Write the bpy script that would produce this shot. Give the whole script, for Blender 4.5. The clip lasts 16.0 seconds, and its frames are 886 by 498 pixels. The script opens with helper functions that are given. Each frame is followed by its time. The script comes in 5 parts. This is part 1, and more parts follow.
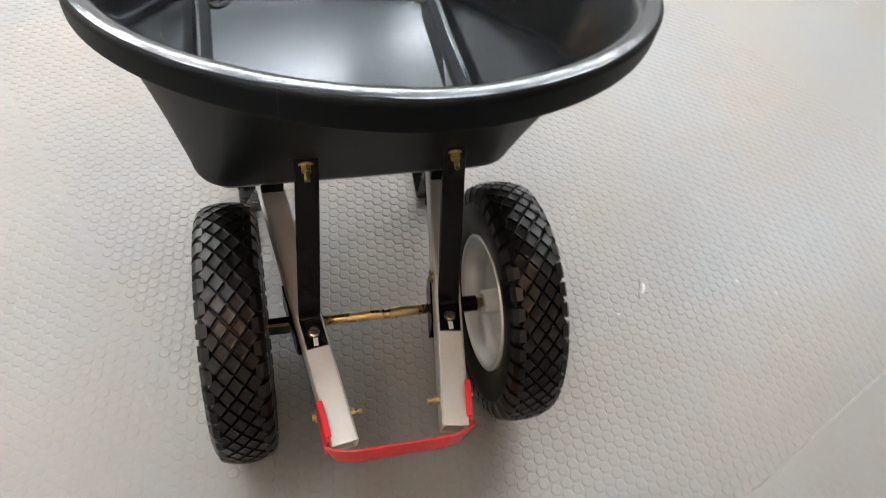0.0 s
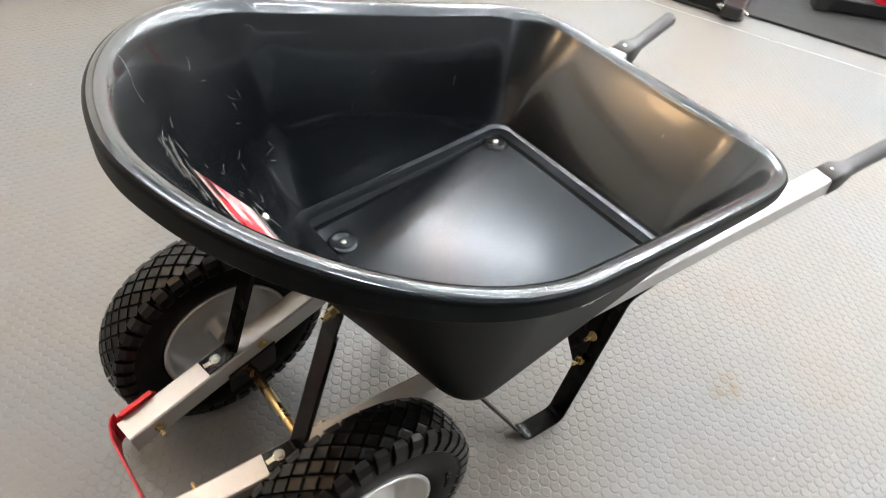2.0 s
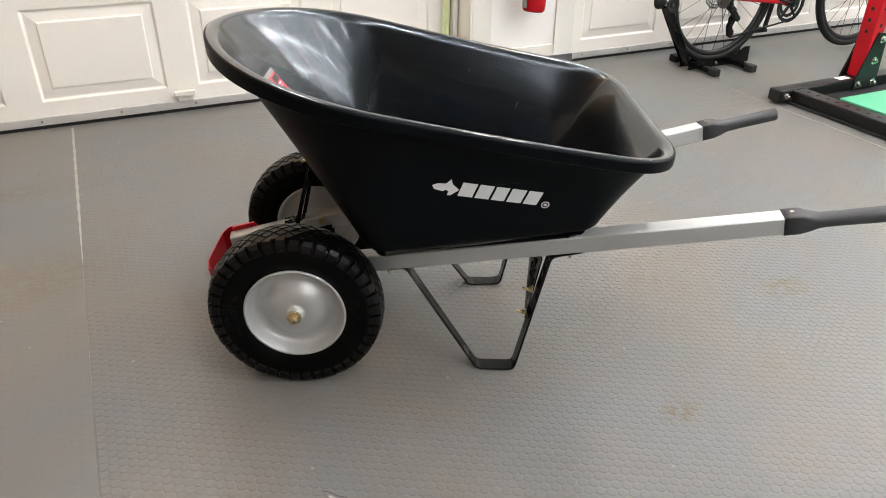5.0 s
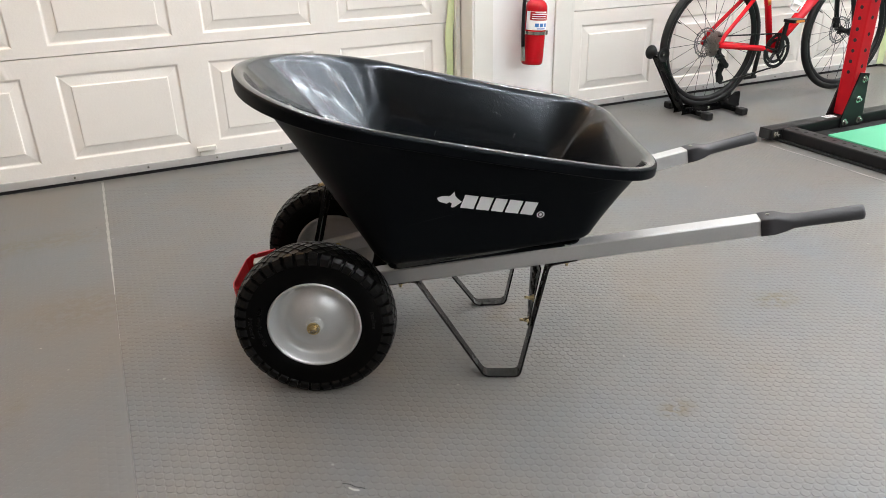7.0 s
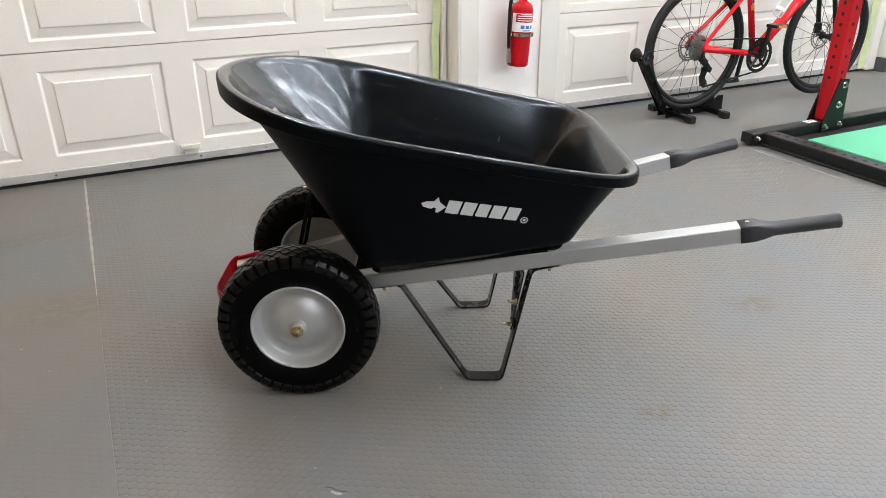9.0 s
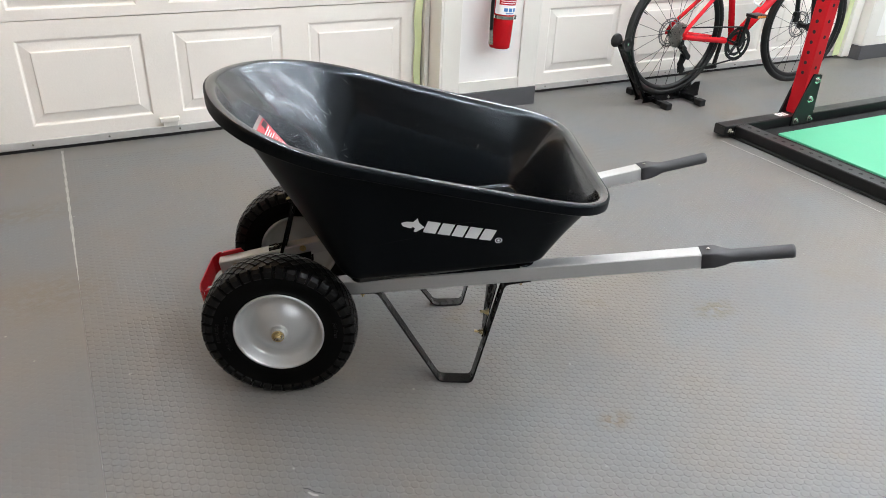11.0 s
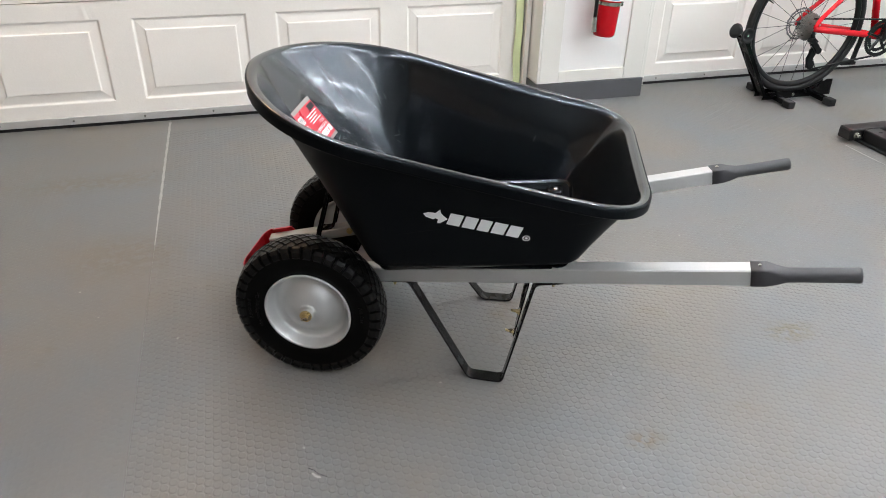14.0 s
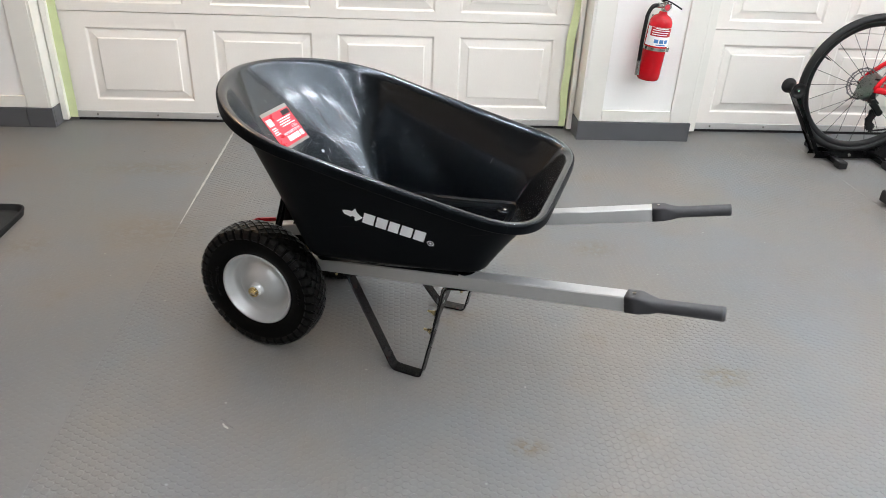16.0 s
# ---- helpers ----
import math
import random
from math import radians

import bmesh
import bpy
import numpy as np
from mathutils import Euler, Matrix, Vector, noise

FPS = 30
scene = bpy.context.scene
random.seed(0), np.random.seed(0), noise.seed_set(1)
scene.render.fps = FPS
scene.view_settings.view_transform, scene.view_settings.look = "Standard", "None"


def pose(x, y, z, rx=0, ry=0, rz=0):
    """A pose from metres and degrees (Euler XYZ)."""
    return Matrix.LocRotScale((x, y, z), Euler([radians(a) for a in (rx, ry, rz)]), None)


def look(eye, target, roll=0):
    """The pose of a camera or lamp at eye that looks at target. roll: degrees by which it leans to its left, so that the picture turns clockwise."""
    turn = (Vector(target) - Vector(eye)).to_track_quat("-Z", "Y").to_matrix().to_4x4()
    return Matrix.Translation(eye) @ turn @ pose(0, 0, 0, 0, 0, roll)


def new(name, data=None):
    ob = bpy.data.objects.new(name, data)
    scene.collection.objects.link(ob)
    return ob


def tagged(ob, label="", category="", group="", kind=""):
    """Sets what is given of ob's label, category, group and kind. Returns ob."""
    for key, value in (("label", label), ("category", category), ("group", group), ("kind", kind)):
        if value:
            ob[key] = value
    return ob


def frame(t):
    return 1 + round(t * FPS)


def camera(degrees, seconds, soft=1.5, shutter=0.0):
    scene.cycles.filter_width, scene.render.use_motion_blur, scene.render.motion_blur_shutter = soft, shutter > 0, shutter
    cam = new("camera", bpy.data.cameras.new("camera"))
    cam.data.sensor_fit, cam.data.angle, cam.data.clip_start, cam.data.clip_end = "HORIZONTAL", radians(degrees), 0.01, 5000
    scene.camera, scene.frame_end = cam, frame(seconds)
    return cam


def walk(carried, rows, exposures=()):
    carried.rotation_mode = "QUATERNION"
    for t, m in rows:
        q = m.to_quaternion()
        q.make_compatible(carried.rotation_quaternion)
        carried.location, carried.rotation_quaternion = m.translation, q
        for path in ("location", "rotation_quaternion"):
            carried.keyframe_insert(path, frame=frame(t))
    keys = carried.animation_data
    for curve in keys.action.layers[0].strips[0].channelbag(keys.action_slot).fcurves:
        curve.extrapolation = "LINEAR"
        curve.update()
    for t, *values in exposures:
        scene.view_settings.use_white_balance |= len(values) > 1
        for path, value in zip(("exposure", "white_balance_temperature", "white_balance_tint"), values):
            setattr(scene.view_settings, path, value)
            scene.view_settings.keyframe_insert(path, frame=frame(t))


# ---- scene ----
cam = camera(63.0, 16.0, soft=0.8, shutter=0.35)
PATH = [
    (0, (-0.595, 0.14, 1.107), (0.591, -0.314, -0.438), 10.8),
    (0.5, (-0.557, -0.027, 1.1), (0.741, -0.125, -0.418), 10.9),
    (1, (-0.505, -0.231, 1.117), (0.815, 0.09, -0.35), 8.9),
    (1.5, (-0.416, -0.411, 1.104), (0.8, 0.294, -0.319), 8.8),
    (2, (-0.284, -0.582, 1.138), (0.744, 0.462, -0.223), 9.3),
    (2.5, (-0.164, -0.827, 1.146), (0.606, 0.463, -0.173), 9.6),
    (3, (0.008, -1.01, 1.15), (0.563, 0.43, -0.121), 9.7),
    (3.5, (0.204, -1.121, 1.157), (0.534, 0.449, -0.036), 7.7),
    (4, (0.274, -1.272, 1.125), (0.417, 0.372, -0.005), 4.7),
    (4.2, (0.279, -1.321, 1.115), (0.383, 0.342, 0.009), 3.5),
    (6.3, (0.273, -1.648, 1.026), (0.313, 0.15, 0.152), -0.9),
    (6.5, (0.278, -1.655, 1.03), (0.308, 0.149, 0.167), -1.0),
    (7, (0.288, -1.663, 1.031), (0.3, 0.151, 0.19), -1.4),
    (7.5, (0.285, -1.665, 1.033), (0.293, 0.154, 0.202), -1.6),
    (8, (0.28, -1.661, 1.032), (0.297, 0.159, 0.204), -1.5),
    (8.5, (0.278, -1.654, 1.032), (0.31, 0.164, 0.198), -1.1),
    (9, (0.29, -1.663, 1.049), (0.344, 0.147, 0.2), -0.4),
    (9.5, (0.303, -1.684, 1.094), (0.371, 0.113, 0.218), 0.4),
    (9.7, (0.297, -1.693, 1.114), (0.374, 0.101, 0.233), 0.8),
    (11.8, (0.264, -1.55, 1.238), (0.393, 0.159, 0.208), 3.2),
    (12, (0.251, -1.508, 1.236), (0.365, 0.198, 0.198), 3.1),
    (12.5, (0.257, -1.453, 1.224), (0.324, 0.247, 0.173), 2.8),
    (13, (0.321, -1.448, 1.219), (0.301, 0.252, 0.166), 2.2),
    (13.5, (0.468, -1.5, 1.222), (0.342, 0.204, 0.183), 1.7),
    (14, (0.516, -1.599, 1.213), (0.28, 0.106, 0.195), 1.1),
    (14.5, (0.644, -1.737, 1.226), (0.326, -0.025, 0.242), 1.2),
    (15, (0.73, -1.778, 1.24), (0.348, -0.065, 0.282), 1.6),
    (15.5, (0.885, -1.743, 1.257), (0.398, -0.048, 0.313), 1.9),
    (16, (1.042, -1.66, 1.254), (0.457, -0.001, 0.302), 2.6),
]
walk(cam, [(t, look(eye, target, roll)) for t, eye, target, roll in PATH],
     [(0, 0.75, 6800, 10), (2, 0.7, 6850, 10), (3.5, 0.5, 6920, 10), (4.2, 0.28, 6900, 10), (6.3, -0.02, 6750, 11), (7.5, -0.03, 6650, 11), (9.7, -0.05, 6500, 10), (11.8, 0.0, 6450, 10), (16, 0.0, 6420, 10)])
LED = 246.0
LIGHTS = [(0.3 + 1.6 * i, -5.4 + 1.55 * j) for i in range(5) for j in range(5)]
RIM_X0, RIM_FRONT, RIM_HALF, RIM_NOSE, RIM_NOSE2, RIM_TAPER, RIM_REAR, RIM_CORNER = 0.1497, 0.3018, 0.3218, 1.889, 1.851, 0.0455, 0.7502, 0.1163
RIM_Z = (0.6985, -0.2424, 0.0456, 0.0701, -0.0293)
SKIRT = 0.026
PAN_X0, PAN_X1, PAN_W0, PAN_W1 = 0.156, 0.616, 0.222, 0.212
TF_X, TF_Z0, TF_ZS = 0.384, 0.2885, 0.121

# ---- light and room frame ----
WM = pose(0, 0, 0, 0, 0, 24)          # the room is turned 24 degrees against the barrow
world = bpy.data.worlds.new("world")
scene.world = world
world.use_nodes = True
world.node_tree.nodes["Background"].inputs[0].default_value = (0.9, 0.95, 1.0, 1)
world.node_tree.nodes["Background"].inputs[1].default_value = 0.05


# ---- materials ----
def mat(name, colour, rough=0.5, metal=0.0, vary=0.12, scale=8.0, grain=0.04, grain_scale=250.0, bump=0.0, bump_scale=300.0,
        rough_vary=0.1, coat=0.0, spec=0.5):
    """Principled surface with colour and gloss that vary at two scales, and a fine relief."""
    m = bpy.data.materials.new(name)
    m.use_nodes = True
    nt = m.node_tree
    n, l = nt.nodes, nt.links
    p = n["Principled BSDF"]
    tc = n.new("ShaderNodeTexCoord")
    big = n.new("ShaderNodeTexNoise")
    big.inputs["Scale"].default_value = scale
    big.inputs["Detail"].default_value = 5
    fine = n.new("ShaderNodeTexNoise")
    fine.inputs["Scale"].default_value = grain_scale
    fine.inputs["Detail"].default_value = 3
    for t in (big, fine):
        l.new(tc.outputs["Object"], t.inputs["Vector"])
    sm = n.new("ShaderNodeMath")
    sm.operation = "MULTIPLY_ADD"
    l.new(big.outputs["Fac"], sm.inputs[0])
    sm.inputs[1].default_value = 2 * vary
    sm.inputs[2].default_value = 1 - vary
    sg = n.new("ShaderNodeMath")
    sg.operation = "MULTIPLY_ADD"
    l.new(fine.outputs["Fac"], sg.inputs[0])
    sg.inputs[1].default_value = 2 * grain
    sg.inputs[2].default_value = 1 - grain
    mm = n.new("ShaderNodeMath")
    mm.operation = "MULTIPLY"
    l.new(sm.outputs[0], mm.inputs[0])
    l.new(sg.outputs[0], mm.inputs[1])
    vm = n.new("ShaderNodeVectorMath")
    vm.operation = "SCALE"
    vm.inputs[0].default_value = colour
    l.new(mm.outputs[0], vm.inputs["Scale"])
    l.new(vm.outputs[0], p.inputs["Base Color"])
    rr = n.new("ShaderNodeMath")
    rr.operation = "MULTIPLY_ADD"
    l.new(big.outputs["Fac"], rr.inputs[0])
    rr.inputs[1].default_value = 2 * rough_vary
    rr.inputs[2].default_value = max(0.02, rough - rough_vary)
    l.new(rr.outputs[0], p.inputs["Roughness"])
    p.inputs["Metallic"].default_value = metal
    p.inputs["Specular IOR Level"].default_value = spec
    p.inputs["Coat Weight"].default_value = coat
    p.inputs["Coat Roughness"].default_value = 0.06
    if bump:
        bt = n.new("ShaderNodeTexNoise")
        bt.inputs["Scale"].default_value = bump_scale
        bt.inputs["Detail"].default_value = 4
        l.new(tc.outputs["Object"], bt.inputs["Vector"])
        b = n.new("ShaderNodeBump")
        b.inputs["Strength"].default_value = bump
        b.inputs["Distance"].default_value = 0.002
        l.new(bt.outputs["Fac"], b.inputs["Height"])
        l.new(b.outputs[0], p.inputs["Normal"])
    return m


def glow(name, colour, strength):
    m = bpy.data.materials.new(name)
    m.use_nodes = True
    p = m.node_tree.nodes["Principled BSDF"]
    p.inputs["Base Color"].default_value = (0.8, 0.8, 0.8, 1)
    p.inputs["Emission Color"].default_value = (*colour, 1)
    p.inputs["Emission Strength"].default_value = strength
    return m


def floor_material():
    """Grey vinyl: dust, brown scuffs and pale specks."""
    m = mat("floor_vinyl", (0.150, 0.147, 0.143), 0.40, spec=0.34, vary=0.1, scale=1.7, grain=0.06, grain_scale=90, rough_vary=0.12, bump=0.05, bump_scale=120)
    nt = m.node_tree
    n, l = nt.nodes, nt.links
    p = n["Principled BSDF"]
    base = p.inputs["Base Color"].links[0].from_socket
    tc = n.new("ShaderNodeTexCoord")
    st = n.new("ShaderNodeTexNoise")
    st.inputs["Scale"].default_value = 3.1
    st.inputs["Detail"].default_value = 8
    st.inputs["Roughness"].default_value = 0.7
    l.new(tc.outputs["Object"], st.inputs["Vector"])
    ramp = n.new("ShaderNodeValToRGB")
    ramp.color_ramp.elements[0].position, ramp.color_ramp.elements[1].position = 0.6, 0.78
    ramp.color_ramp.elements[0].color, ramp.color_ramp.elements[1].color = (0, 0, 0, 1), (0.6, 0.6, 0.6, 1)
    l.new(st.outputs["Fac"], ramp.inputs["Fac"])
    mix = n.new("ShaderNodeMix")
    mix.data_type = "RGBA"
    total = ramp.outputs["Color"]
    for u, v, su, sv, much in ((0.612, -0.64, 0.055, 0.035, 0.75), (1.21, -0.37, 0.09, 0.06, 0.7), (-0.76, 1.10, 0.35, 0.10, 0.4), (-0.60, 0.50, 0.22, 0.16, 0.35), (1.02, 0.38, 0.10, 0.08, 0.45), (-1.00, 0.37, 0.10, 0.08, 0.35)):
        mp = n.new("ShaderNodeMapping")
        mp.inputs["Location"].default_value = (-u / su, -v / sv, 0)
        mp.inputs["Scale"].default_value = (1 / su, 1 / sv, 0)
        l.new(tc.outputs["Object"], mp.inputs["Vector"])
        ln = n.new("ShaderNodeVectorMath")
        ln.operation = "LENGTH"
        l.new(mp.outputs[0], ln.inputs[0])
        mr = n.new("ShaderNodeMapRange")
        mr.inputs["From Min"].default_value, mr.inputs["From Max"].default_value = 1.1, 0.3
        mr.inputs["To Max"].default_value = much
        l.new(ln.outputs["Value"], mr.inputs["Value"])
        blot = n.new("ShaderNodeTexNoise")
        blot.inputs["Scale"].default_value = 38
        blot.inputs["Detail"].default_value = 4
        l.new(tc.outputs["Object"], blot.inputs["Vector"])
        cut = n.new("ShaderNodeMapRange")
        cut.inputs["From Min"].default_value, cut.inputs["From Max"].default_value = 0.38, 0.54
        l.new(blot.outputs["Fac"], cut.inputs["Value"])
        mk = n.new("ShaderNodeMath")
        mk.operation = "MULTIPLY"
        l.new(mr.outputs[0], mk.inputs[0])
        l.new(cut.outputs[0], mk.inputs[1])
        mx = n.new("ShaderNodeMath")
        mx.operation = "MAXIMUM"
        l.new(total, mx.inputs[0])
        l.new(mk.outputs[0], mx.inputs[1])
        total = mx.outputs[0]
    l.new(total, mix.inputs["Factor"])
    l.new(base, mix.inputs["A"])
    mix.inputs["B"].default_value = (0.125, 0.098, 0.056, 1)
    sp = n.new("ShaderNodeTexVoronoi")
    sp.inputs["Scale"].default_value = 14
    l.new(tc.outputs["Object"], sp.inputs["Vector"])
    r2 = n.new("ShaderNodeValToRGB")
    r2.color_ramp.elements[0].position, r2.color_ramp.elements[1].position = 0.035, 0.06
    r2.color_ramp.elements[0].color, r2.color_ramp.elements[1].color = (0.55, 0.55, 0.55, 1), (0, 0, 0, 1)
    l.new(sp.outputs["Distance"], r2.inputs["Fac"])
    gate = n.new("ShaderNodeMath")
    gate.operation = "GREATER_THAN"
    gate.inputs[1].default_value = 0.86
    sep = n.new("ShaderNodeSeparateColor")
    l.new(sp.outputs["Color"], sep.inputs[0])
    l.new(sep.outputs[0], gate.inputs[0])
    g2 = n.new("ShaderNodeMath")
    g2.operation = "MULTIPLY"
    l.new(gate.outputs[0], g2.inputs[0])
    l.new(r2.outputs["Color"], g2.inputs[1])
    mix2 = n.new("ShaderNodeMix")
    mix2.data_type = "RGBA"
    l.new(g2.outputs[0], mix2.inputs["Factor"])
    l.new(mix.outputs["Result"], mix2.inputs["A"])
    mix2.inputs["B"].default_value = (0.36, 0.355, 0.34, 1)
    # broad random drift between warm and cool grey
    drift = n.new("ShaderNodeTexNoise")
    drift.inputs["Scale"].default_value = 1.5
    drift.inputs["Detail"].default_value = 6
    drift.inputs["Roughness"].default_value = 0.62
    l.new(tc.outputs["Object"], drift.inputs["Vector"])
    hue = n.new("ShaderNodeValToRGB")
    hue.color_ramp.elements[0].position, hue.color_ramp.elements[1].position = 0.36, 0.64
    hue.color_ramp.elements[0].color, hue.color_ramp.elements[1].color = (0.935, 1.0, 1.06, 1), (1.07, 0.985, 0.89, 1)
    l.new(drift.outputs["Fac"], hue.inputs["Fac"])
    mul = n.new("ShaderNodeMix")
    mul.data_type, mul.blend_type = "RGBA", "MULTIPLY"
    mul.inputs["Factor"].default_value = 1.0
    l.new(mix2.outputs["Result"], mul.inputs["A"])
    l.new(hue.outputs["Color"], mul.inputs["B"])
    # faint long scrapes
    scr = n.new("ShaderNodeTexNoise")
    mp2 = n.new("ShaderNodeMapping")
    mp2.inputs["Rotation"].default_value = (0, 0, 0.5)
    mp2.inputs["Scale"].default_value = (3.5, 70, 1)
    l.new(tc.outputs["Object"], mp2.inputs["Vector"])
    l.new(mp2.outputs[0], scr.inputs["Vector"])
    scr.inputs["Scale"].default_value = 1.0
    scr.inputs["Detail"].default_value = 2
    sr = n.new("ShaderNodeMapRange")
    sr.inputs["From Min"].default_value, sr.inputs["From Max"].default_value = 0.70, 0.80
    sr.inputs["To Max"].default_value = 0.35
    l.new(scr.outputs["Fac"], sr.inputs["Value"])
    mix3 = n.new("ShaderNodeMix")
    mix3.data_type = "RGBA"
    l.new(sr.outputs[0], mix3.inputs["Factor"])
    l.new(mul.outputs["Result"], mix3.inputs["A"])
    mix3.inputs["B"].default_value = (0.24, 0.235, 0.225, 1)
    l.new(mix3.outputs["Result"], p.inputs["Base Color"])
    return m


def poly_material(name, rough, spec, coat, coat_rough):
    """Black moulded plastic: glossy, with a clouded sheen and a few fine scratches."""
    m = mat(name, (0.0014, 0.0018, 0.0023), rough, vary=0.2, scale=5, grain=0.1, rough_vary=0.04, spec=spec, coat=coat, bump=0.0 if coat < 0.1 else 0.02, bump_scale=45)
    m.node_tree.nodes["Principled BSDF"].inputs["Coat Roughness"].default_value = coat_rough
    m.node_tree.nodes["Principled BSDF"].inputs["Specular Tint"].default_value = (0.88, 1.0, 1.12, 1)
    nt = m.node_tree
    n, l = nt.nodes, nt.links
    p = n["Principled BSDF"]
    tc = n.new("ShaderNodeTexCoord")
    if coat > 0.2:
        # the sheet is a little wavy, which breaks up what it mirrors
        wave = n.new("ShaderNodeTexNoise")
        wave.inputs["Scale"].default_value = 9
        wave.inputs["Detail"].default_value = 1
        l.new(tc.outputs["Object"], wave.inputs["Vector"])
        wb = n.new("ShaderNodeBump")
        wb.inputs["Strength"].default_value = 0.7
        wb.inputs["Distance"].default_value = 0.0008
        l.new(wave.outputs["Fac"], wb.inputs["Height"])
        l.new(wb.outputs[0], p.inputs["Normal"])
        l.new(wb.outputs[0], p.inputs["Coat Normal"])
    masks = []
    for rot, sc in (((0.3, 0.9, 0.2), (2.5, 260, 3)), ((0.9, 0.2, 1.1), (3, 210, 2.2))):
        mp = n.new("ShaderNodeMapping")
        mp.inputs["Scale"].default_value = sc
        mp.inputs["Rotation"].default_value = rot
        l.new(tc.outputs["Object"], mp.inputs["Vector"])
        ns = n.new("ShaderNodeTexNoise")
        ns.inputs["Scale"].default_value = 1.0
        ns.inputs["Detail"].default_value = 1
        l.new(mp.outputs[0], ns.inputs["Vector"])
        r = n.new("ShaderNodeValToRGB")
        r.color_ramp.elements[0].position, r.color_ramp.elements[1].position = 0.745, 0.775
        l.new(ns.outputs["Fac"], r.inputs["Fac"])
        masks.append(r.outputs["Color"])
    add = n.new("ShaderNodeMath")
    add.operation = "MAXIMUM"
    l.new(masks[0], add.inputs[0])
    l.new(masks[1], add.inputs[1])
    mu = n.new("ShaderNodeMath")
    mu.operation = "MULTIPLY"
    mu.inputs[1].default_value = 0.1
    l.new(add.outputs[0], mu.inputs[0])
    base = p.inputs["Base Color"].links[0].from_socket
    mix = n.new("ShaderNodeMix")
    mix.data_type = "RGBA"
    l.new(mu.outputs[0], mix.inputs["Factor"])
    l.new(base, mix.inputs["A"])
    mix.inputs["B"].default_value = (0.12, 0.12, 0.12, 1)
    l.new(mix.outputs["Result"], p.inputs["Base Color"])
    return m


M = dict(
    floor=floor_material(),
    poly=poly_material("black_poly", 0.22, 0.46, 0.38, 0.075),
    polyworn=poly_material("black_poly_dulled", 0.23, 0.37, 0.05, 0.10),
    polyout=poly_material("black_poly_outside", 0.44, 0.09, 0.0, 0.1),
    rubber=mat("tyre_rubber", (0.0010, 0.0010, 0.0010), 0.34, spec=0.10, vary=0.2, scale=20, rough_vary=0.08, bump=0.15, bump_scale=350),
    tread=mat("tread_rubber", (0.0016, 0.0015, 0.0014), 0.32, spec=0.26, vary=0.2, scale=20, rough_vary=0.08, bump=0.15, bump_scale=350),
    rim=mat("silver_paint", (0.56, 0.565, 0.56), 0.41, 0.6, vary=0.06, scale=30, rough_vary=0.06, bump=0.05, bump_scale=500),
    alu=mat("satin_aluminium", (0.49, 0.49, 0.485), 0.42, 0.6, vary=0.05, scale=9, grain=0.05, rough_vary=0.07, bump=0.06, bump_scale=700),
    zinc=mat("yellow_zinc", (0.52, 0.41, 0.21), 0.28, 0.95, vary=0.08, scale=40, rough_vary=0.08),
    chrome=mat("bright_zinc", (0.55, 0.54, 0.50), 0.22, 0.95, vary=0.1, scale=80, rough_vary=0.06),
    blackpaint=mat("black_powder_coat", (0.0015, 0.0015, 0.0017), 0.26, spec=0.2, vary=0.2, scale=15, rough_vary=0.08, bump=0.08, bump_scale=600),
    grip=mat("grip_plastic", (0.03, 0.03, 0.033), 0.5, vary=0.12, scale=20, rough_vary=0.08, bump=0.1, bump_scale=500),
    red=mat("red_enamel", (0.50, 0.008, 0.016), 0.3, vary=0.08, scale=30, rough_vary=0.07, spec=0.35),
    white=mat("white_wall_paint", (0.84, 0.825, 0.795), 0.55, vary=0.03, scale=2, bump=0.06, bump_scale=250),
    # colours of unseen walls, picked for what the glossy tray mirrors
    dim=mat("unseen_wall_grey_brown", (0.19, 0.185, 0.175), 0.6, vary=0.06, scale=2, bump=0.06, bump_scale=250),
    tan=mat("unseen_wall_tan", (0.26, 0.19, 0.14), 0.6, vary=0.06, scale=2, bump=0.06, bump_scale=250),
    trim=mat("cream_trim_paint", (0.74, 0.72, 0.66), 0.45, vary=0.05, scale=5, bump=0.06, bump_scale=120),
    door=mat("white_steel_door", (0.82, 0.78, 0.72), 0.42, vary=0.04, scale=1.5, bump=0.22, bump_scale=110, rough_vary=0.06),
    seal=mat("door_seal_strip", (0.5, 0.49, 0.47), 0.45, 0.3, vary=0.15, scale=12),
    # near-black for the painted shade in holes and slots, and for the door's rubber seal
    dark=mat("hole_shade_and_seal_black", (0.01, 0.01, 0.01), 0.8),
    base=mat("grey_cove_base", (0.075, 0.075, 0.08), 0.5, vary=0.12, scale=6, rough_vary=0.08),
    tape=mat("green_masking_tape", (0.60, 0.67, 0.37), 0.7, vary=0.1, scale=18, bump=0.2, bump_scale=90),
    logo=mat("white_print", (0.86, 0.87, 0.87), 0.5, vary=0.04, scale=40),
    label=mat("red_label_paper", (0.5, 0.02, 0.035), 0.3, vary=0.05, scale=30),
    border=mat("dull_silver_border", (0.22, 0.21, 0.19), 0.4, vary=0.1, scale=40),
    steel=mat("black_rack_steel", (0.006, 0.006, 0.0065), 0.36, spec=0.28, vary=0.2, scale=9, rough_vary=0.1, bump=0.05, bump_scale=400),
    rackred=mat("red_rack_paint", (0.40, 0.006, 0.012), 0.33, spec=0.25, vary=0.06, scale=9, rough_vary=0.06),
    matblack=mat("black_rubber_mat", (0.012, 0.012, 0.012), 0.75, spec=0.3, vary=0.2, scale=40, bump=0.3, bump_scale=300),
    green=mat("green_mat", (0.09, 0.42, 0.24), 0.55, vary=0.07, scale=6, bump=0.1, bump_scale=300),
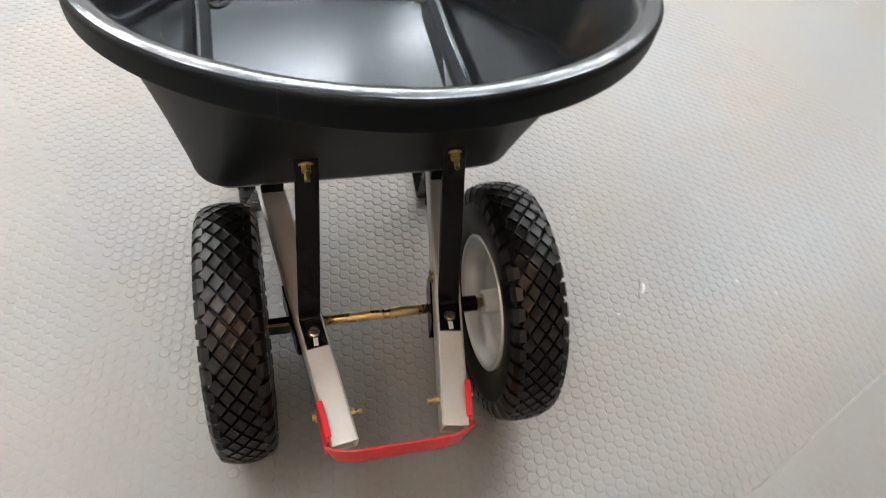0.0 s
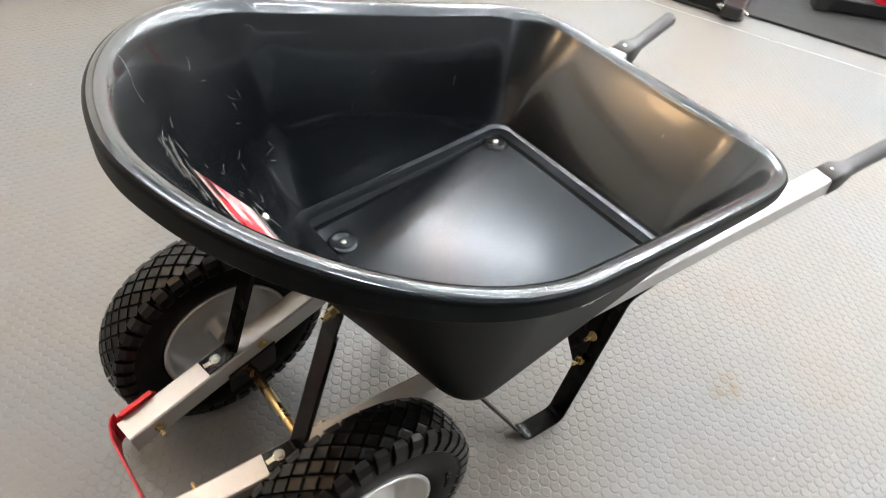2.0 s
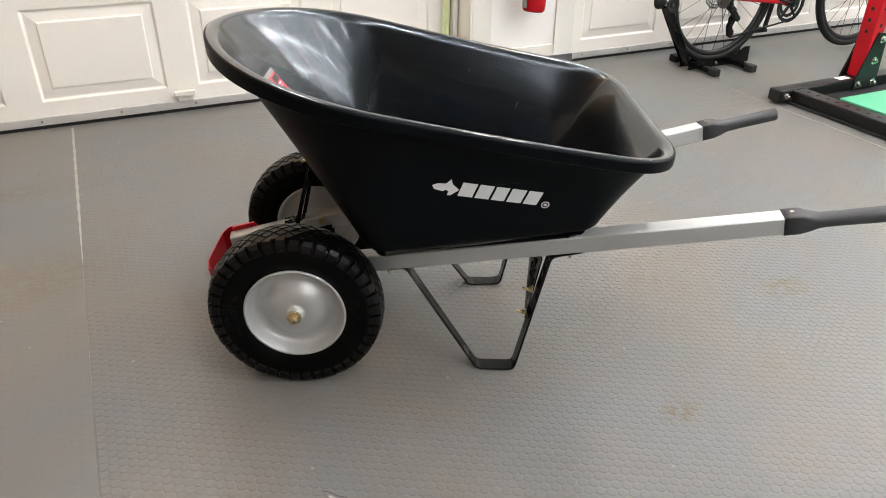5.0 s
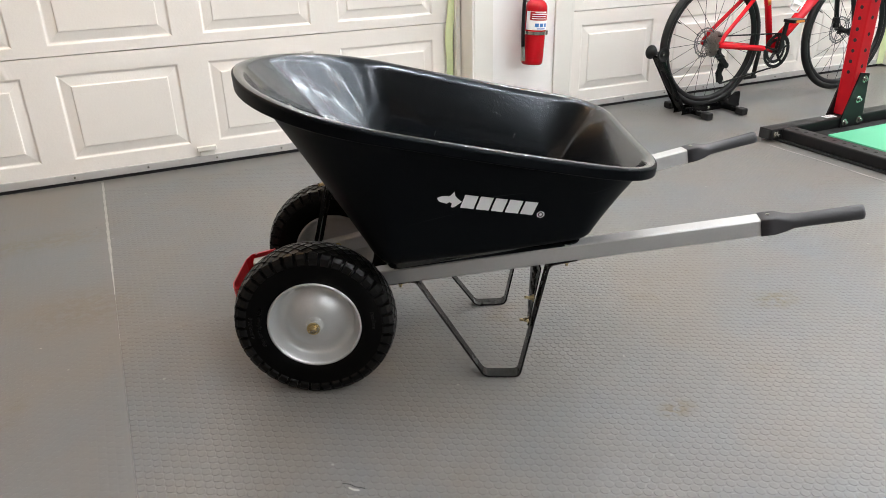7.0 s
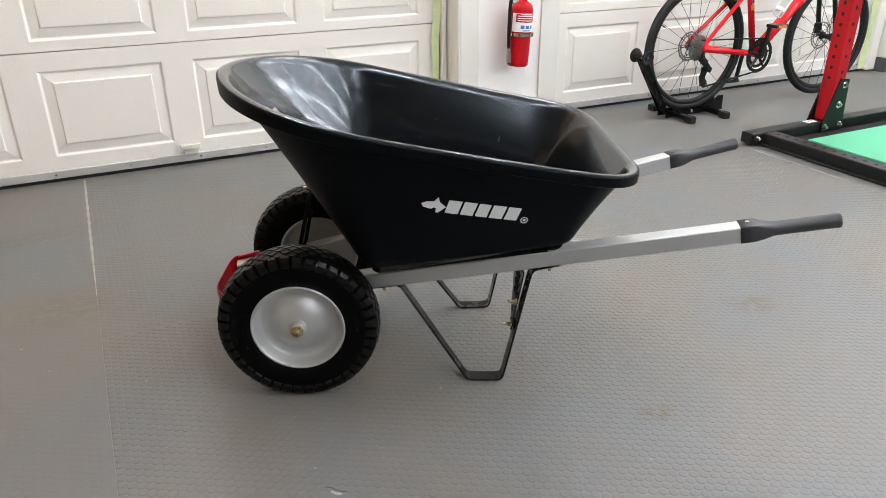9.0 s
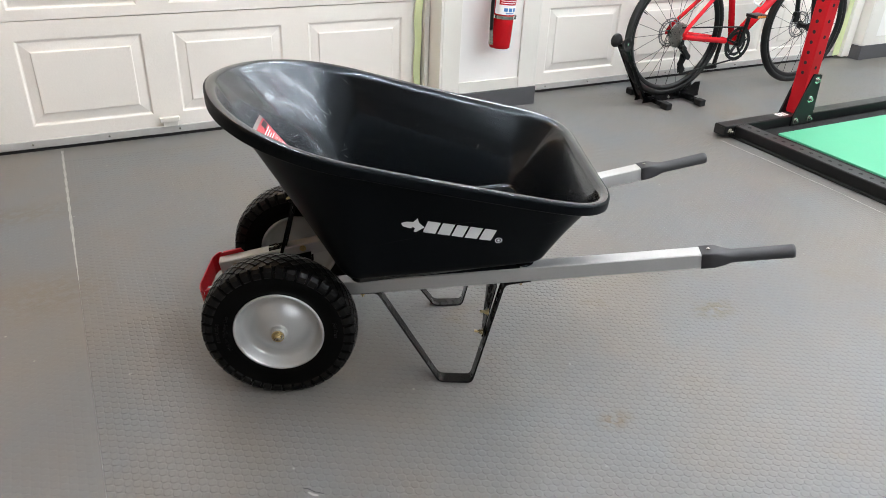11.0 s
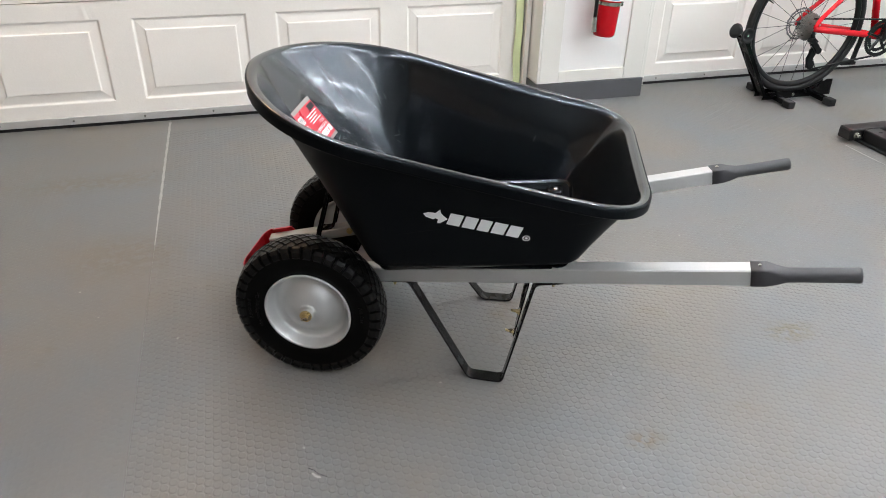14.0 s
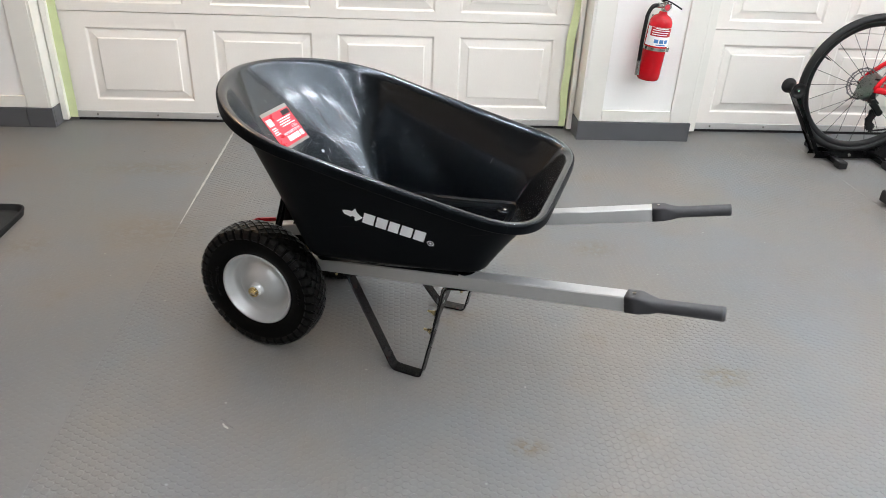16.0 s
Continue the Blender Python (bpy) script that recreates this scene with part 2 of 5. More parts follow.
    bikered=mat("red_bike_paint", (0.60, 0.010, 0.018), 0.22, vary=0.05, scale=12, spec=0.3, rough_vary=0.05),
    extred=mat("red_extinguisher_enamel", (0.42, 0.005, 0.010), 0.15, vary=0.05, scale=12, spec=0.35, rough_vary=0.04),
    carbon=mat("black_components", (0.005, 0.005, 0.0055), 0.35, spec=0.35, vary=0.2, scale=40),
    teal=mat("teal_paint", (0.02, 0.13, 0.20), 0.25, vary=0.05),
    blue=mat("blue_print", (0.05, 0.2, 0.5), 0.4),
    orange=mat("orange_reflector", (0.6, 0.2, 0.02), 0.3),
    sprocket=mat("dark_sprocket_steel", (0.34, 0.33, 0.31), 0.3, 0.9, vary=0.15, scale=60),
    discsteel=mat("dull_disc_steel", (0.22, 0.215, 0.21), 0.36, 0.8, vary=0.15, scale=60),
    ceiling=mat("ceiling_paint", (0.52, 0.52, 0.52), 0.8, vary=0.03),
    biketyre=mat("bicycle_tyre_rubber", (0.006, 0.006, 0.006), 0.55, spec=0.35, vary=0.2, scale=30, bump=0.2, bump_scale=400),
    joint=mat("joint_dust", (0.38, 0.37, 0.345), 0.85, vary=0.25, scale=60, grain=0.2),
    scuff=mat("white_scuff", (0.16, 0.16, 0.155), 0.6, vary=0.5, scale=160, grain=0.4, grain_scale=900),
    bulb=glow("warm_bulb", (1.0, 0.5, 0.16), 90.0),
    globe=glow("warm_globe", (1.0, 0.62, 0.32), 21.0),
    led=glow("led_tube", (0.935, 0.985, 1.035), LED),
)


# ---- mesh helpers ----
def part(name, bm, material, parent=None, label="", smooth=False):
    me = bpy.data.meshes.new(name)
    bm.to_mesh(me)
    bm.free()
    if smooth:
        for p in me.polygons:
            p.use_smooth = True
    me.materials.append(M[material])
    ob = new(name, me)
    if parent is not None:
        ob.parent = parent
    if label:
        ob["label"] = label
    return ob


def same(name, other, m, parent=None):
    """Another object on the mesh of other, at the pose m."""
    ob = new(name, other.data)
    ob.matrix_basis = m
    if parent is not None:
        ob.parent = parent
    return ob


def thing(name, label, category, m=None, group="", kind=""):
    ob = new(name)
    ob.empty_display_size = 0.1
    if m is not None:
        ob.matrix_world = m
    return tagged(ob, label, category, group, kind)


def box(bm, x0, x1, y0, y1, z0, z1, bevel=0.0, m=None, seg=2):
    r = bmesh.ops.create_cube(bm, size=1)
    vs = r["verts"]
    for v in vs:
        v.co = Vector((x0 + (v.co.x + 0.5) * (x1 - x0), y0 + (v.co.y + 0.5) * (y1 - y0), z0 + (v.co.z + 0.5) * (z1 - z0)))
    if bevel:
        es = list({e for v in vs for e in v.link_edges})
        out = bmesh.ops.bevel(bm, geom=es, offset=bevel, segments=seg, affect="EDGES", profile=0.5)
        vs = list({v for f in out["faces"] for v in f.verts} | {v for v in vs if v.is_valid})
    if m is not None:
        bmesh.ops.transform(bm, matrix=m, verts=vs)
    return bm


def frame_to(d):
    d = Vector(d).normalized()
    return d.to_track_quat("Z", "Y").to_matrix().to_4x4()


def rod(bm, a, b, r, seg=16, r2=None, caps=True):
    a, b = Vector(a), Vector(b)
    m = Matrix.Translation((a + b) / 2) @ frame_to(b - a)
    bmesh.ops.create_cone(bm, cap_ends=caps, segments=seg, radius1=r, radius2=r if r2 is None else r2, depth=(b - a).length, matrix=m)
    return bm


def lathe(bm, profile, seg=48, m=None, close=False):
    """Turns (radius, height) about z."""
    rings = []
    for r, z in profile:
        if r < 1e-6:
            rings.append([bm.verts.new((0, 0, z))])
        else:
            rings.append([bm.verts.new((r * math.cos(2 * math.pi * i / seg), r * math.sin(2 * math.pi * i / seg), z)) for i in range(seg)])
    pairs = list(zip(rings, rings[1:]))
    if close:
        pairs.append((rings[-1], rings[0]))
    for a, b in pairs:
        for i in range(seg):
            j = (i + 1) % seg
            if len(a) == 1 and len(b) > 1:
                bm.faces.new((a[0], b[j], b[i]))
            elif len(b) == 1 and len(a) > 1:
                bm.faces.new((a[i], a[j], b[0]))
            elif len(a) > 1:
                bm.faces.new((a[i], a[j], b[j], b[i]))
    if m is not None:
        bmesh.ops.transform(bm, matrix=m, verts=[v for r in rings for v in r])
    bmesh.ops.recalc_face_normals(bm, faces=bm.faces)
    return bm


def loft(bm, rings, closed=True, caps=True, loop=False):
    vr = [[bm.verts.new(p) for p in ring] for ring in rings]
    n = len(vr[0])
    pairs = list(zip(vr, vr[1:]))
    if loop:
        pairs.append((vr[-1], vr[0]))
    for a, b in pairs:
        for i in range(n if closed else n - 1):
            j = (i + 1) % n
            bm.faces.new((a[i], a[j], b[j], b[i]))
    if caps and closed and not loop:
        bm.faces.new(list(reversed(vr[0])))
        bm.faces.new(vr[-1])
    bmesh.ops.recalc_face_normals(bm, faces=bm.faces)
    return bm


def toothed(bm, r0, r1, teeth, depth, z0, z1, m):
    """A flat ring with teeth on its outside, across local z."""
    n = teeth * 2
    cols = []
    for i in range(n):
        a = 2 * math.pi * i / n
        r = r1 if i % 2 else r1 - depth
        c, s = math.cos(a), math.sin(a)
        cols.append([bm.verts.new(m @ Vector(p)) for p in ((r0 * c, r0 * s, z0), (r * c, r * s, z0), (r * c, r * s, z1), (r0 * c, r0 * s, z1))])
    for i in range(n):
        a, b = cols[i], cols[(i + 1) % n]
        for k in range(4):
            j = (k + 1) % 4
            bm.faces.new((a[k], a[j], b[j], b[k]))
    bmesh.ops.recalc_face_normals(bm, faces=bm.faces)


def rounded(pts, radius, steps=5):
    """A polyline with its inner corners rounded."""
    pts = [Vector(p) for p in pts]
    out = [pts[0]]
    for a, b, c in zip(pts, pts[1:], pts[2:]):
        r = min(radius, (a - b).length * 0.45, (c - b).length * 0.45)
        p, q = b + (a - b).normalized() * r, b + (c - b).normalized() * r
        for i in range(steps + 1):
            t = i / steps
            out.append(p * (1 - t) ** 2 + b * 2 * t * (1 - t) + q * t * t)
    out.append(pts[-1])
    return out


def sweep(bm, pts, section, side=None):
    """Sweeps a closed (a, b) section along pts; a runs along side, b across it."""
    pts = [Vector(p) for p in pts]
    rings = []
    s0 = Vector(side) if side is not None else None
    for i, p in enumerate(pts):
        d = (pts[min(i + 1, len(pts) - 1)] - pts[max(i - 1, 0)]).normalized()
        s = s0 if s0 is not None else (d.orthogonal() if i == 0 else prev)
        s = (s - d * s.dot(d)).normalized()
        prev = s
        u = d.cross(s)
        rings.append([p + s * a + u * b for a, b in section])
    return loft(bm, rings)


def ring(r, n=12):
    return [(r * math.cos(2 * math.pi * i / n), r * math.sin(2 * math.pi * i / n)) for i in range(n)]


def flat(w, t):
    b = min(w, t) * 0.25
    w, t = w / 2, t / 2
    return [(-w + b, -t), (w - b, -t), (w, -t + b), (w, t - b), (w - b, t), (-w + b, t), (-w, t - b), (-w, -t + b)]


def hexhead(bm, p, d, r, h):
    d = Vector(d).normalized()
    return rod(bm, Vector(p), Vector(p) + d * h, r, 6)


def bolt(name, p, d, parent, r=0.0065, h=0.006, washer=0.0095, shank=0.0, material="zinc"):
    bm = bmesh.new()
    d = Vector(d).normalized()
    rod(bm, p, Vector(p) + d * 0.0018, washer, 16)
    hexhead(bm, Vector(p) + d * 0.0018, d, r, h)
    if shank:
        rod(bm, Vector(p) + d * h, Vector(p) + d * (h + shank), r * 0.55, 10)
    return part(name, bm, material, parent, "zinc-plated bolt")


def writing(name, text, size, material, place, parent=None, depth=0.0004):
    """Lettering as a mesh; place maps a flat (x, y, z) to its spot."""
    cu = bpy.data.curves.new(name, "FONT")
    cu.body, cu.size, cu.extrude, cu.align_x, cu.align_y = text, size, depth, "CENTER", "CENTER"
    cu.resolution_u = 2
    tmp = bpy.data.objects.new(name, cu)
    scene.collection.objects.link(tmp)
    me = bpy.data.meshes.new_from_object(tmp.evaluated_get(bpy.context.evaluated_depsgraph_get()))
    bpy.data.objects.remove(tmp)
    for v in me.vertices:
        v.co = place(v.co)
    me.materials.clear()
    me.materials.append(M[material])
    ob = new(name, me)
    if parent is not None:
        ob.parent = parent
    return ob


# ---- room ----
def panel_door(name, label, u0, count, v, left, right, width):
    """A sectional door of four sections, each with raised panels, in the room's frame."""
    d = thing(name, label, "garage door", WM.copy(), kind="structure")
    pitch = 0.606
    for row in range(4):
        z0, z1 = (0.028 if row == 0 else 0.014) + 0.530 * row, 0.014 + 0.530 * (row + 1) - 0.004
        lo, hi = (0.109, 0.468) if row == 0 else (z0 + 0.040, z0 + 0.400)
        bm = bmesh.new()
        box(bm, left, right, v + 0.012, v + 0.045, z0, z1)
        # face: rails above and below the panels, stiles between them
        box(bm, left, right, v, v + 0.012, z0, lo)
        box(bm, left, right, v, v + 0.012, hi, z1)
        edges = [left] + [x for i in range(count) for x in (u0 + pitch * i, u0 + pitch * i + width)] + [right]
        for a, b in zip(edges[::2], edges[1::2]):
            box(bm, a, b, v, v + 0.012, lo, hi)
        part("door_section", bm, "door", d)
        for i in range(count):
            a = u0 + pitch * i
            b = a + width
            bm = bmesh.new()
            # stepped edge, sloping flank and raised field
            def rect(inset, out):
                return [(a + inset, v - out, lo + inset), (b - inset, v - out, lo + inset), (b - inset, v - out, hi - inset), (a + inset, v - out, hi - inset)]
            loft(bm, [rect(0.0, 0.0), rect(0.003, -0.001), rect(0.009, -0.0075), rect(0.013, -0.0085), rect(0.046, -0.0030), rect(0.049, -0.0022), rect(0.053, 0.0020), rect(0.057, 0.0025)], caps=False)
            bm.faces.new([bm.verts.new(p) for p in rect(0.057, 0.0025)])
            bmesh.ops.remove_doubles(bm, verts=bm.verts, dist=1e-5)
            bmesh.ops.recalc_face_normals(bm, faces=bm.faces)
            part("raised_panel", bm, "door", d)
    bm = bmesh.new()
    box(bm, left, right, v - 0.006, v + 0.02, 0.016, 0.05, 0.003)
    part("bottom_strip", bm, "seal", d, "dull metal bottom strip")
    for i in range(int((right - left) / 0.3)):
        bm = bmesh.new()
        rod(bm, (left + 0.1 + 0.3 * i, v - 0.0095, 0.034), (left + 0.1 + 0.3 * i, v - 0.006, 0.034), 0.0045, 8)
        part("screw", bm, "chrome", d)
    bm = bmesh.new()
    box(bm, left, right, v + 0.004, v + 0.03, 0.0, 0.017)
    part("bottom_seal", bm, "dark", d, "black rubber seal")
    return d


first_door = panel_door("door_1", "closed white sectional garage door with raised panels", -1.214, 4, 1.73, -1.325, 1.185, 0.482)
panel_door("door_2", "closed white sectional garage door behind a red bicycle", 1.968, 4, 1.73, 1.885, 4.48, 0.494)

# a paint-chipped tab of board by the first door's foot
bm = bmesh.new()
box(bm, -0.108, -0.022, 1.700, 1.724, 0.076, 0.096, 0.003)
box(bm, -0.095, -0.03, 1.716, 1.724, 0.05, 0.08, 0.001)
tagged(part("lift_handle", bm, "trim", None), "small cream plastic lift handle on the garage door", "door handle").matrix_world = WM

# a dent that buckles the first door's skin across the joint of its rows
for z0, z1 in ((0.470, 0.5398), (0.5445, 0.584)):
    bm = bmesh.new()
    grid = []
    for i in range(11):
        row = []
        for j in range(9):
            f, g = i / 10, j / 8
            z = z0 + (z1 - z0) * f
            u = -0.787 - 0.17 * (z - 0.53) + 0.075 * (g - 0.5)
            ridge = math.exp(-((g - 0.45) / 0.11) ** 2) - 0.5 * math.exp(-((g - 0.66) / 0.10) ** 2)
            row.append(bm.verts.new((u, 1.7295 - 0.0036 * ridge * math.sin(math.pi * min(1.0, 0.25 + (f if z0 < 0.5 else 1 - f) * 0.75)), z)))
        grid.append(row)
    for i in range(10):
        for j in range(8):
            bm.faces.new((grid[i][j], grid[i][j + 1], grid[i + 1][j + 1], grid[i + 1][j]))
    part("dent", bm, "door", first_door, "buckled white steel skin", smooth=True)


def pillar(name, label, u0, u1, v0, boards, seam=None):
    """Wall between doors: white panel, cream boards round it, dark cove base."""
    w = thing(name, label, "wall", WM.copy(), kind="structure")
    bm = bmesh.new()
    box(bm, u0 + 0.004, u1 - 0.004, v0 + 0.012, 1.95, 0, 2.7)
    part("wall_panel", bm, "white", w)
    for a, b in boards:
        bm = bmesh.new()
        box(bm, a, b, v0, v0 + 0.018, 0.098, 2.68, 0.002)
        part("trim_board", bm, "trim", w)
    bm = bmesh.new()
    box(bm, boards[0][1] + 0.0005, boards[-1][0] - 0.0005, v0 + 0.001, v0 + 0.018, 0.098, 0.155, 0.002)
    part("trim_board", bm, "trim", w)
    for s, u in ((-1, u0), (1, u1)):
        bm = bmesh.new()
        a, b = sorted((u, u + s * 0.012))
        box(bm, a, b, v0 + 0.002, 1.71, 0.098 if s > 0 else 0.1, 2.68, 0.002)
        part("jamb_board", bm, "trim", w)
    for a, b in ((u0 - 0.016, u1 + 0.016),) if seam is None else ((u0 - 0.016, seam - 0.0012), (seam + 0.0012, u1 + 0.016)):
        bm = bmesh.new()
        box(bm, a, b, v0 - 0.007, v0 + 0.010, 0.0, 0.097, 0.002)
        part("cove_base", bm, "base", w, "dark grey rubber base strip")
    bm = bmesh.new()
    box(bm, u0 - 0.0165, u0 - 0.0125, v0 + 0.0105, 1.70, 0.0, 0.097, 0.001)
    box(bm, u1 + 0.0125, u1 + 0.0165, v0 + 0.0105, 1.70, 0.0, 0.097, 0.001)
    part("cove_return", bm, "base", w)
    return w


pillar("wall_middle", "white wall between two garage doors, cream trim", 1.236, 1.792, 1.570, ((1.236, 1.337), (1.695, 1.792)))
pillar("wall_west", "white wall beside the garage door, cream corner trim", -2.9, -1.405, 1.608, ((-2.9, -2.80), (-1.508, -1.405)), seam=-1.512)
pillar("wall_east", "white wall past the second garage door", 4.60, 6.2, 1.62, ((4.60, 4.72), (6.1, 6.2)))


def stop_strip(u0, u1, v0, v1, material, name, label):
    bm = bmesh.new()
    box(bm, u0, u1, v0, v1, 0.012, 2.4, 0.002)
    ob = tagged(part(name, bm, material), label, "trim", kind="structure")
    ob.matrix_world = WM
    return ob


stop_strip(-1.3875, -1.360, 1.69, 1.722, "trim", "trim", "cream door stop strip")
stop_strip(1.195, 1.218, 1.69, 1.722, "trim", "trim", "cream door stop strip")
stop_strip(1.816, 1.89, 1.69, 1.722, "trim", "trim", "cream door stop strip")
stop_strip(4.50, 4.58, 1.69, 1.722, "trim", "trim", "cream door stop strip")


def tape_strip(u0, u1, v, lean, slack=1.0):
    """Masking tape that hangs loose along a door's edge, with a wavy outline."""
    bm = bmesh.new()
    rows = []
    for i in range(60):
        z = 0.02 + 2.3 * i / 59
        w = slack * (0.006 * math.sin(z * 9 + u0) + 0.004 * math.sin(z * 23))
        rows.append([Vector((u0 + w + lean * (0.6 - z), v - 0.002 + 0.003 * math.sin(z * 13), z)), Vector((u1 + w * 0.6 + lean * (0.6 - z), v - 0.004 + 0.002 * math.sin(z * 7), z))])
    loft(bm, [[r[0], r[1], r[1] + Vector((0, 0.0012, 0)), r[0] + Vector((0, 0.0012, 0))] for r in rows])
    ob = tagged(part("masking_tape", bm, "tape"), "pale green masking tape along the garage door's edge", "tape")
    ob.matrix_world = WM
    return ob


tape_strip(-1.370, -1.318, 1.716, 0.0, 0.3)
tape_strip(1.156, 1.194, 1.716, -0.02)
tape_strip(4.44, 4.50, 1.716, 0.0)


# other walls, ceiling
def wall_box(name, label, u0, u1, v0, v1, paint="white"):
    bm = bmesh.new()
    box(bm, u0, u1, v0, v1, 0, 2.7)
    ob = tagged(part(name, bm, paint), label, "wall", kind="structure")
    ob.matrix_world = WM
    return ob


# unseen walls, their tan and dark colours added to shape the tray's reflections
wall_box("wall_end_west", "unseen tan wall, tinting the tray's reflections", -3.05, -2.9, -7.6, 1.95, "tan")
wall_box("wall_end_east", "unseen grey-brown wall, darkening the tray's reflections", 8.6, 8.75, -7.6, 1.95, "dim")
wall_box("wall_south", "unseen grey-brown wall, darkening the tray's reflections", -2.9, 8.6, -7.6, -7.45, "dim")
wall_box("wall_over_doors", "plain white wall behind the doors", -2.9, 8.6, 1.95, 2.1)
bm = bmesh.new()
box(bm, -1.425, 1.232, 1.60, 1.95, 2.16, 2.7)
box(bm, 1.80, 4.60, 1.62, 1.95, 2.16, 2.7)
ob = tagged(part("lintel", bm, "white"), "white wall over the garage doors", "wall", kind="structure")
ob.matrix_world = WM
bm = bmesh.new()
box(bm, -3.05, 8.75, -7.6, 2.1, 2.7, 2.8)
ob = tagged(part("ceiling", bm, "ceiling"), "plain white ceiling", "ceiling", kind="structure")
ob.matrix_world = WM


def tube_light(u, v):
    """A batten with one bare light tube under the ceiling."""
    t = thing("ceiling_light", "white batten with one bare light tube", "ceiling light", WM @ pose(u, v, 2.7), group="tube lights")
    bm = bmesh.new()
    sweep(bm, [(0, -0.60, -0.018), (0, 0.60, -0.018)], flat(0.060, 0.036), side=(0, 0, 1))
    part("batten", bm, "white", t)
    bm = bmesh.new()
    rod(bm, (0, -0.585, -0.060), (0, 0.585, -0.060), 0.0095, 16)
    part("light_tube", bm, "led", t, smooth=False)
    for y in (-0.592, 0.592):
        bm = bmesh.new()
        box(bm, -0.016, 0.016, y - 0.008, y + 0.008, -0.076, -0.03, 0.003)
        part("end_cap", bm, "white", t)
    return t


for u, v in LIGHTS:
    tube_light(u, v)


def bulb_light(u, v):
    """A small warm bulb in a round holder."""
    t = thing("ceiling_lamp", "small warm bulb in a white ceiling holder", "ceiling lamp", WM @ pose(u, v, 2.7))
    bm = bmesh.new()
    lathe(bm, [(0.0, -0.03), (0.02, -0.03), (0.03, -0.026), (0.055, -0.008), (0.058, 0.0), (0.0, 0.0)], 24)
    part("holder", bm, "white", t, smooth=True)
    bm = bmesh.new()
    lathe(bm, [(0.0, -0.110), (0.016, -0.106), (0.028, -0.092), (0.031, -0.078), (0.026, -0.058), (0.015, -0.042), (0.013, -0.030), (0.0, -0.030)], 20)
    part("bulb", bm, "bulb", t, smooth=True)


bulb_light(1.78, 0.82)
bulb_light(3.95, -3.0)


def globe_light(u, v):
    """A round warm globe close under the ceiling."""
    t = thing("ceiling_lamp", "round warm globe lamp under the ceiling", "ceiling lamp", WM @ pose(u, v, 2.7))
    bm = bmesh.new()
    lathe(bm, [(0.0, -0.03), (0.03, -0.03), (0.045, -0.022), (0.055, -0.006), (0.055, 0.0), (0.0, 0.0)], 24)
    part("holder", bm, "white", t, smooth=True)
    bm = bmesh.new()
    lathe(bm, [(0.0, -0.285)] + [(0.128 * math.sin(math.pi * i / 16), -0.157 - 0.128 * math.cos(math.pi * i / 16)) for i in range(1, 16)] + [(0.0, -0.029)], 32)
    part("globe", bm, "globe", t, smooth=True)


globe_light(-1.05, 0.55)
globe_light(-0.60, 1.40)

# ---- floor ----
def floor_sheet(u0, u1, name):
    bm = bmesh.new()
    box(bm, u0, u1, -7.45, 1.95, -0.01, 0.0)
    ob = tagged(part(name, bm, "floor"), "grey vinyl floor roll with raised coin dots", "floor", kind="structure")
    ob.matrix_world = WM
    return ob


sub = bmesh.new()
box(sub, -3.05, 8.75, -7.6, 2.1, -0.06, -0.0102)
ob = tagged(part("subfloor", sub, "seal"), "pale concrete under the floor rolls", "floor", kind="structure")
ob.matrix_world = WM
floors = [floor_sheet(-2.9, -0.5219, "floor"), floor_sheet(-0.5212, 2.3800, "floor"), floor_sheet(2.3810, 8.6, "floor")]


def dot_field(u0, u1, v0, v1, sides, owner, h):
    """Raised coin dots with eased edges in staggered rows, joined into one sheet."""
    px, py = 0.0179, 0.0207
    tiers = ((0.0091, 0.0001), (0.0087, 0.6 * h), (0.0080, h)) if sides > 8 else ((0.0090, 0.0001), (0.0084, h))
    nu, nv = int((u1 - u0) / px), int((v1 - v0) / py)
    uu, vv = np.meshgrid(np.arange(nu), np.arange(nv), indexing="ij")
    cu = u0 + px * (uu + 0.5)
    cv = v0 + py * (vv + 0.5 + 0.5 * (uu % 2))
    c = np.stack([cu.ravel(), cv.ravel()], 1)
    a = 2 * np.pi * np.arange(sides) / sides
    ca = np.stack([np.cos(a), np.sin(a)], 1)
    rings = [np.concatenate([c[:, None, :] + r * ca[None], np.full((len(c), sides, 1), z)], 2) for r, z in tiers]
    verts = np.concatenate(rings, 1).reshape(-1, 3)
    k = np.arange(sides)
    side = np.stack([k, (k + 1) % sides, (k + 1) % sides + sides, k + sides], 1)
    quads = np.concatenate([side + i * sides for i in range(len(tiers) - 1)])
    base = (np.arange(len(c)) * len(tiers) * sides)[:, None, None]
    q = (quads[None] + base).reshape(-1)
    tops = (np.arange(sides)[None, None] + (len(tiers) - 1) * sides + base).reshape(-1)
    me = bpy.data.meshes.new("coin_dots")
    nq, nt = len(c) * len(quads), len(c)
    me.vertices.add(len(verts))
    me.vertices.foreach_set("co", verts.ravel())
    me.loops.add(len(q) + len(tops))
    me.loops.foreach_set("vertex_index", np.concatenate([q, tops]).astype(np.int32))
    me.polygons.add(nq + nt)
    starts = np.concatenate([np.arange(nq) * 4, len(q) + np.arange(nt) * sides]).astype(np.int32)
    me.polygons.foreach_set("loop_start", starts)
    me.update(calc_edges=True)
    me.polygons.foreach_set("use_smooth", np.zeros(nq + nt, dtype=bool))
    me.validate()
    me.materials.append(M["floor"])
    ob = new("coin_dots", me)
    ob.parent = owner
    ob["kind"] = "stuff"
    return ob


# pale crumbs along the middle pillar and by the first door
bm = bmesh.new()
crumb_rng = random.Random(5)
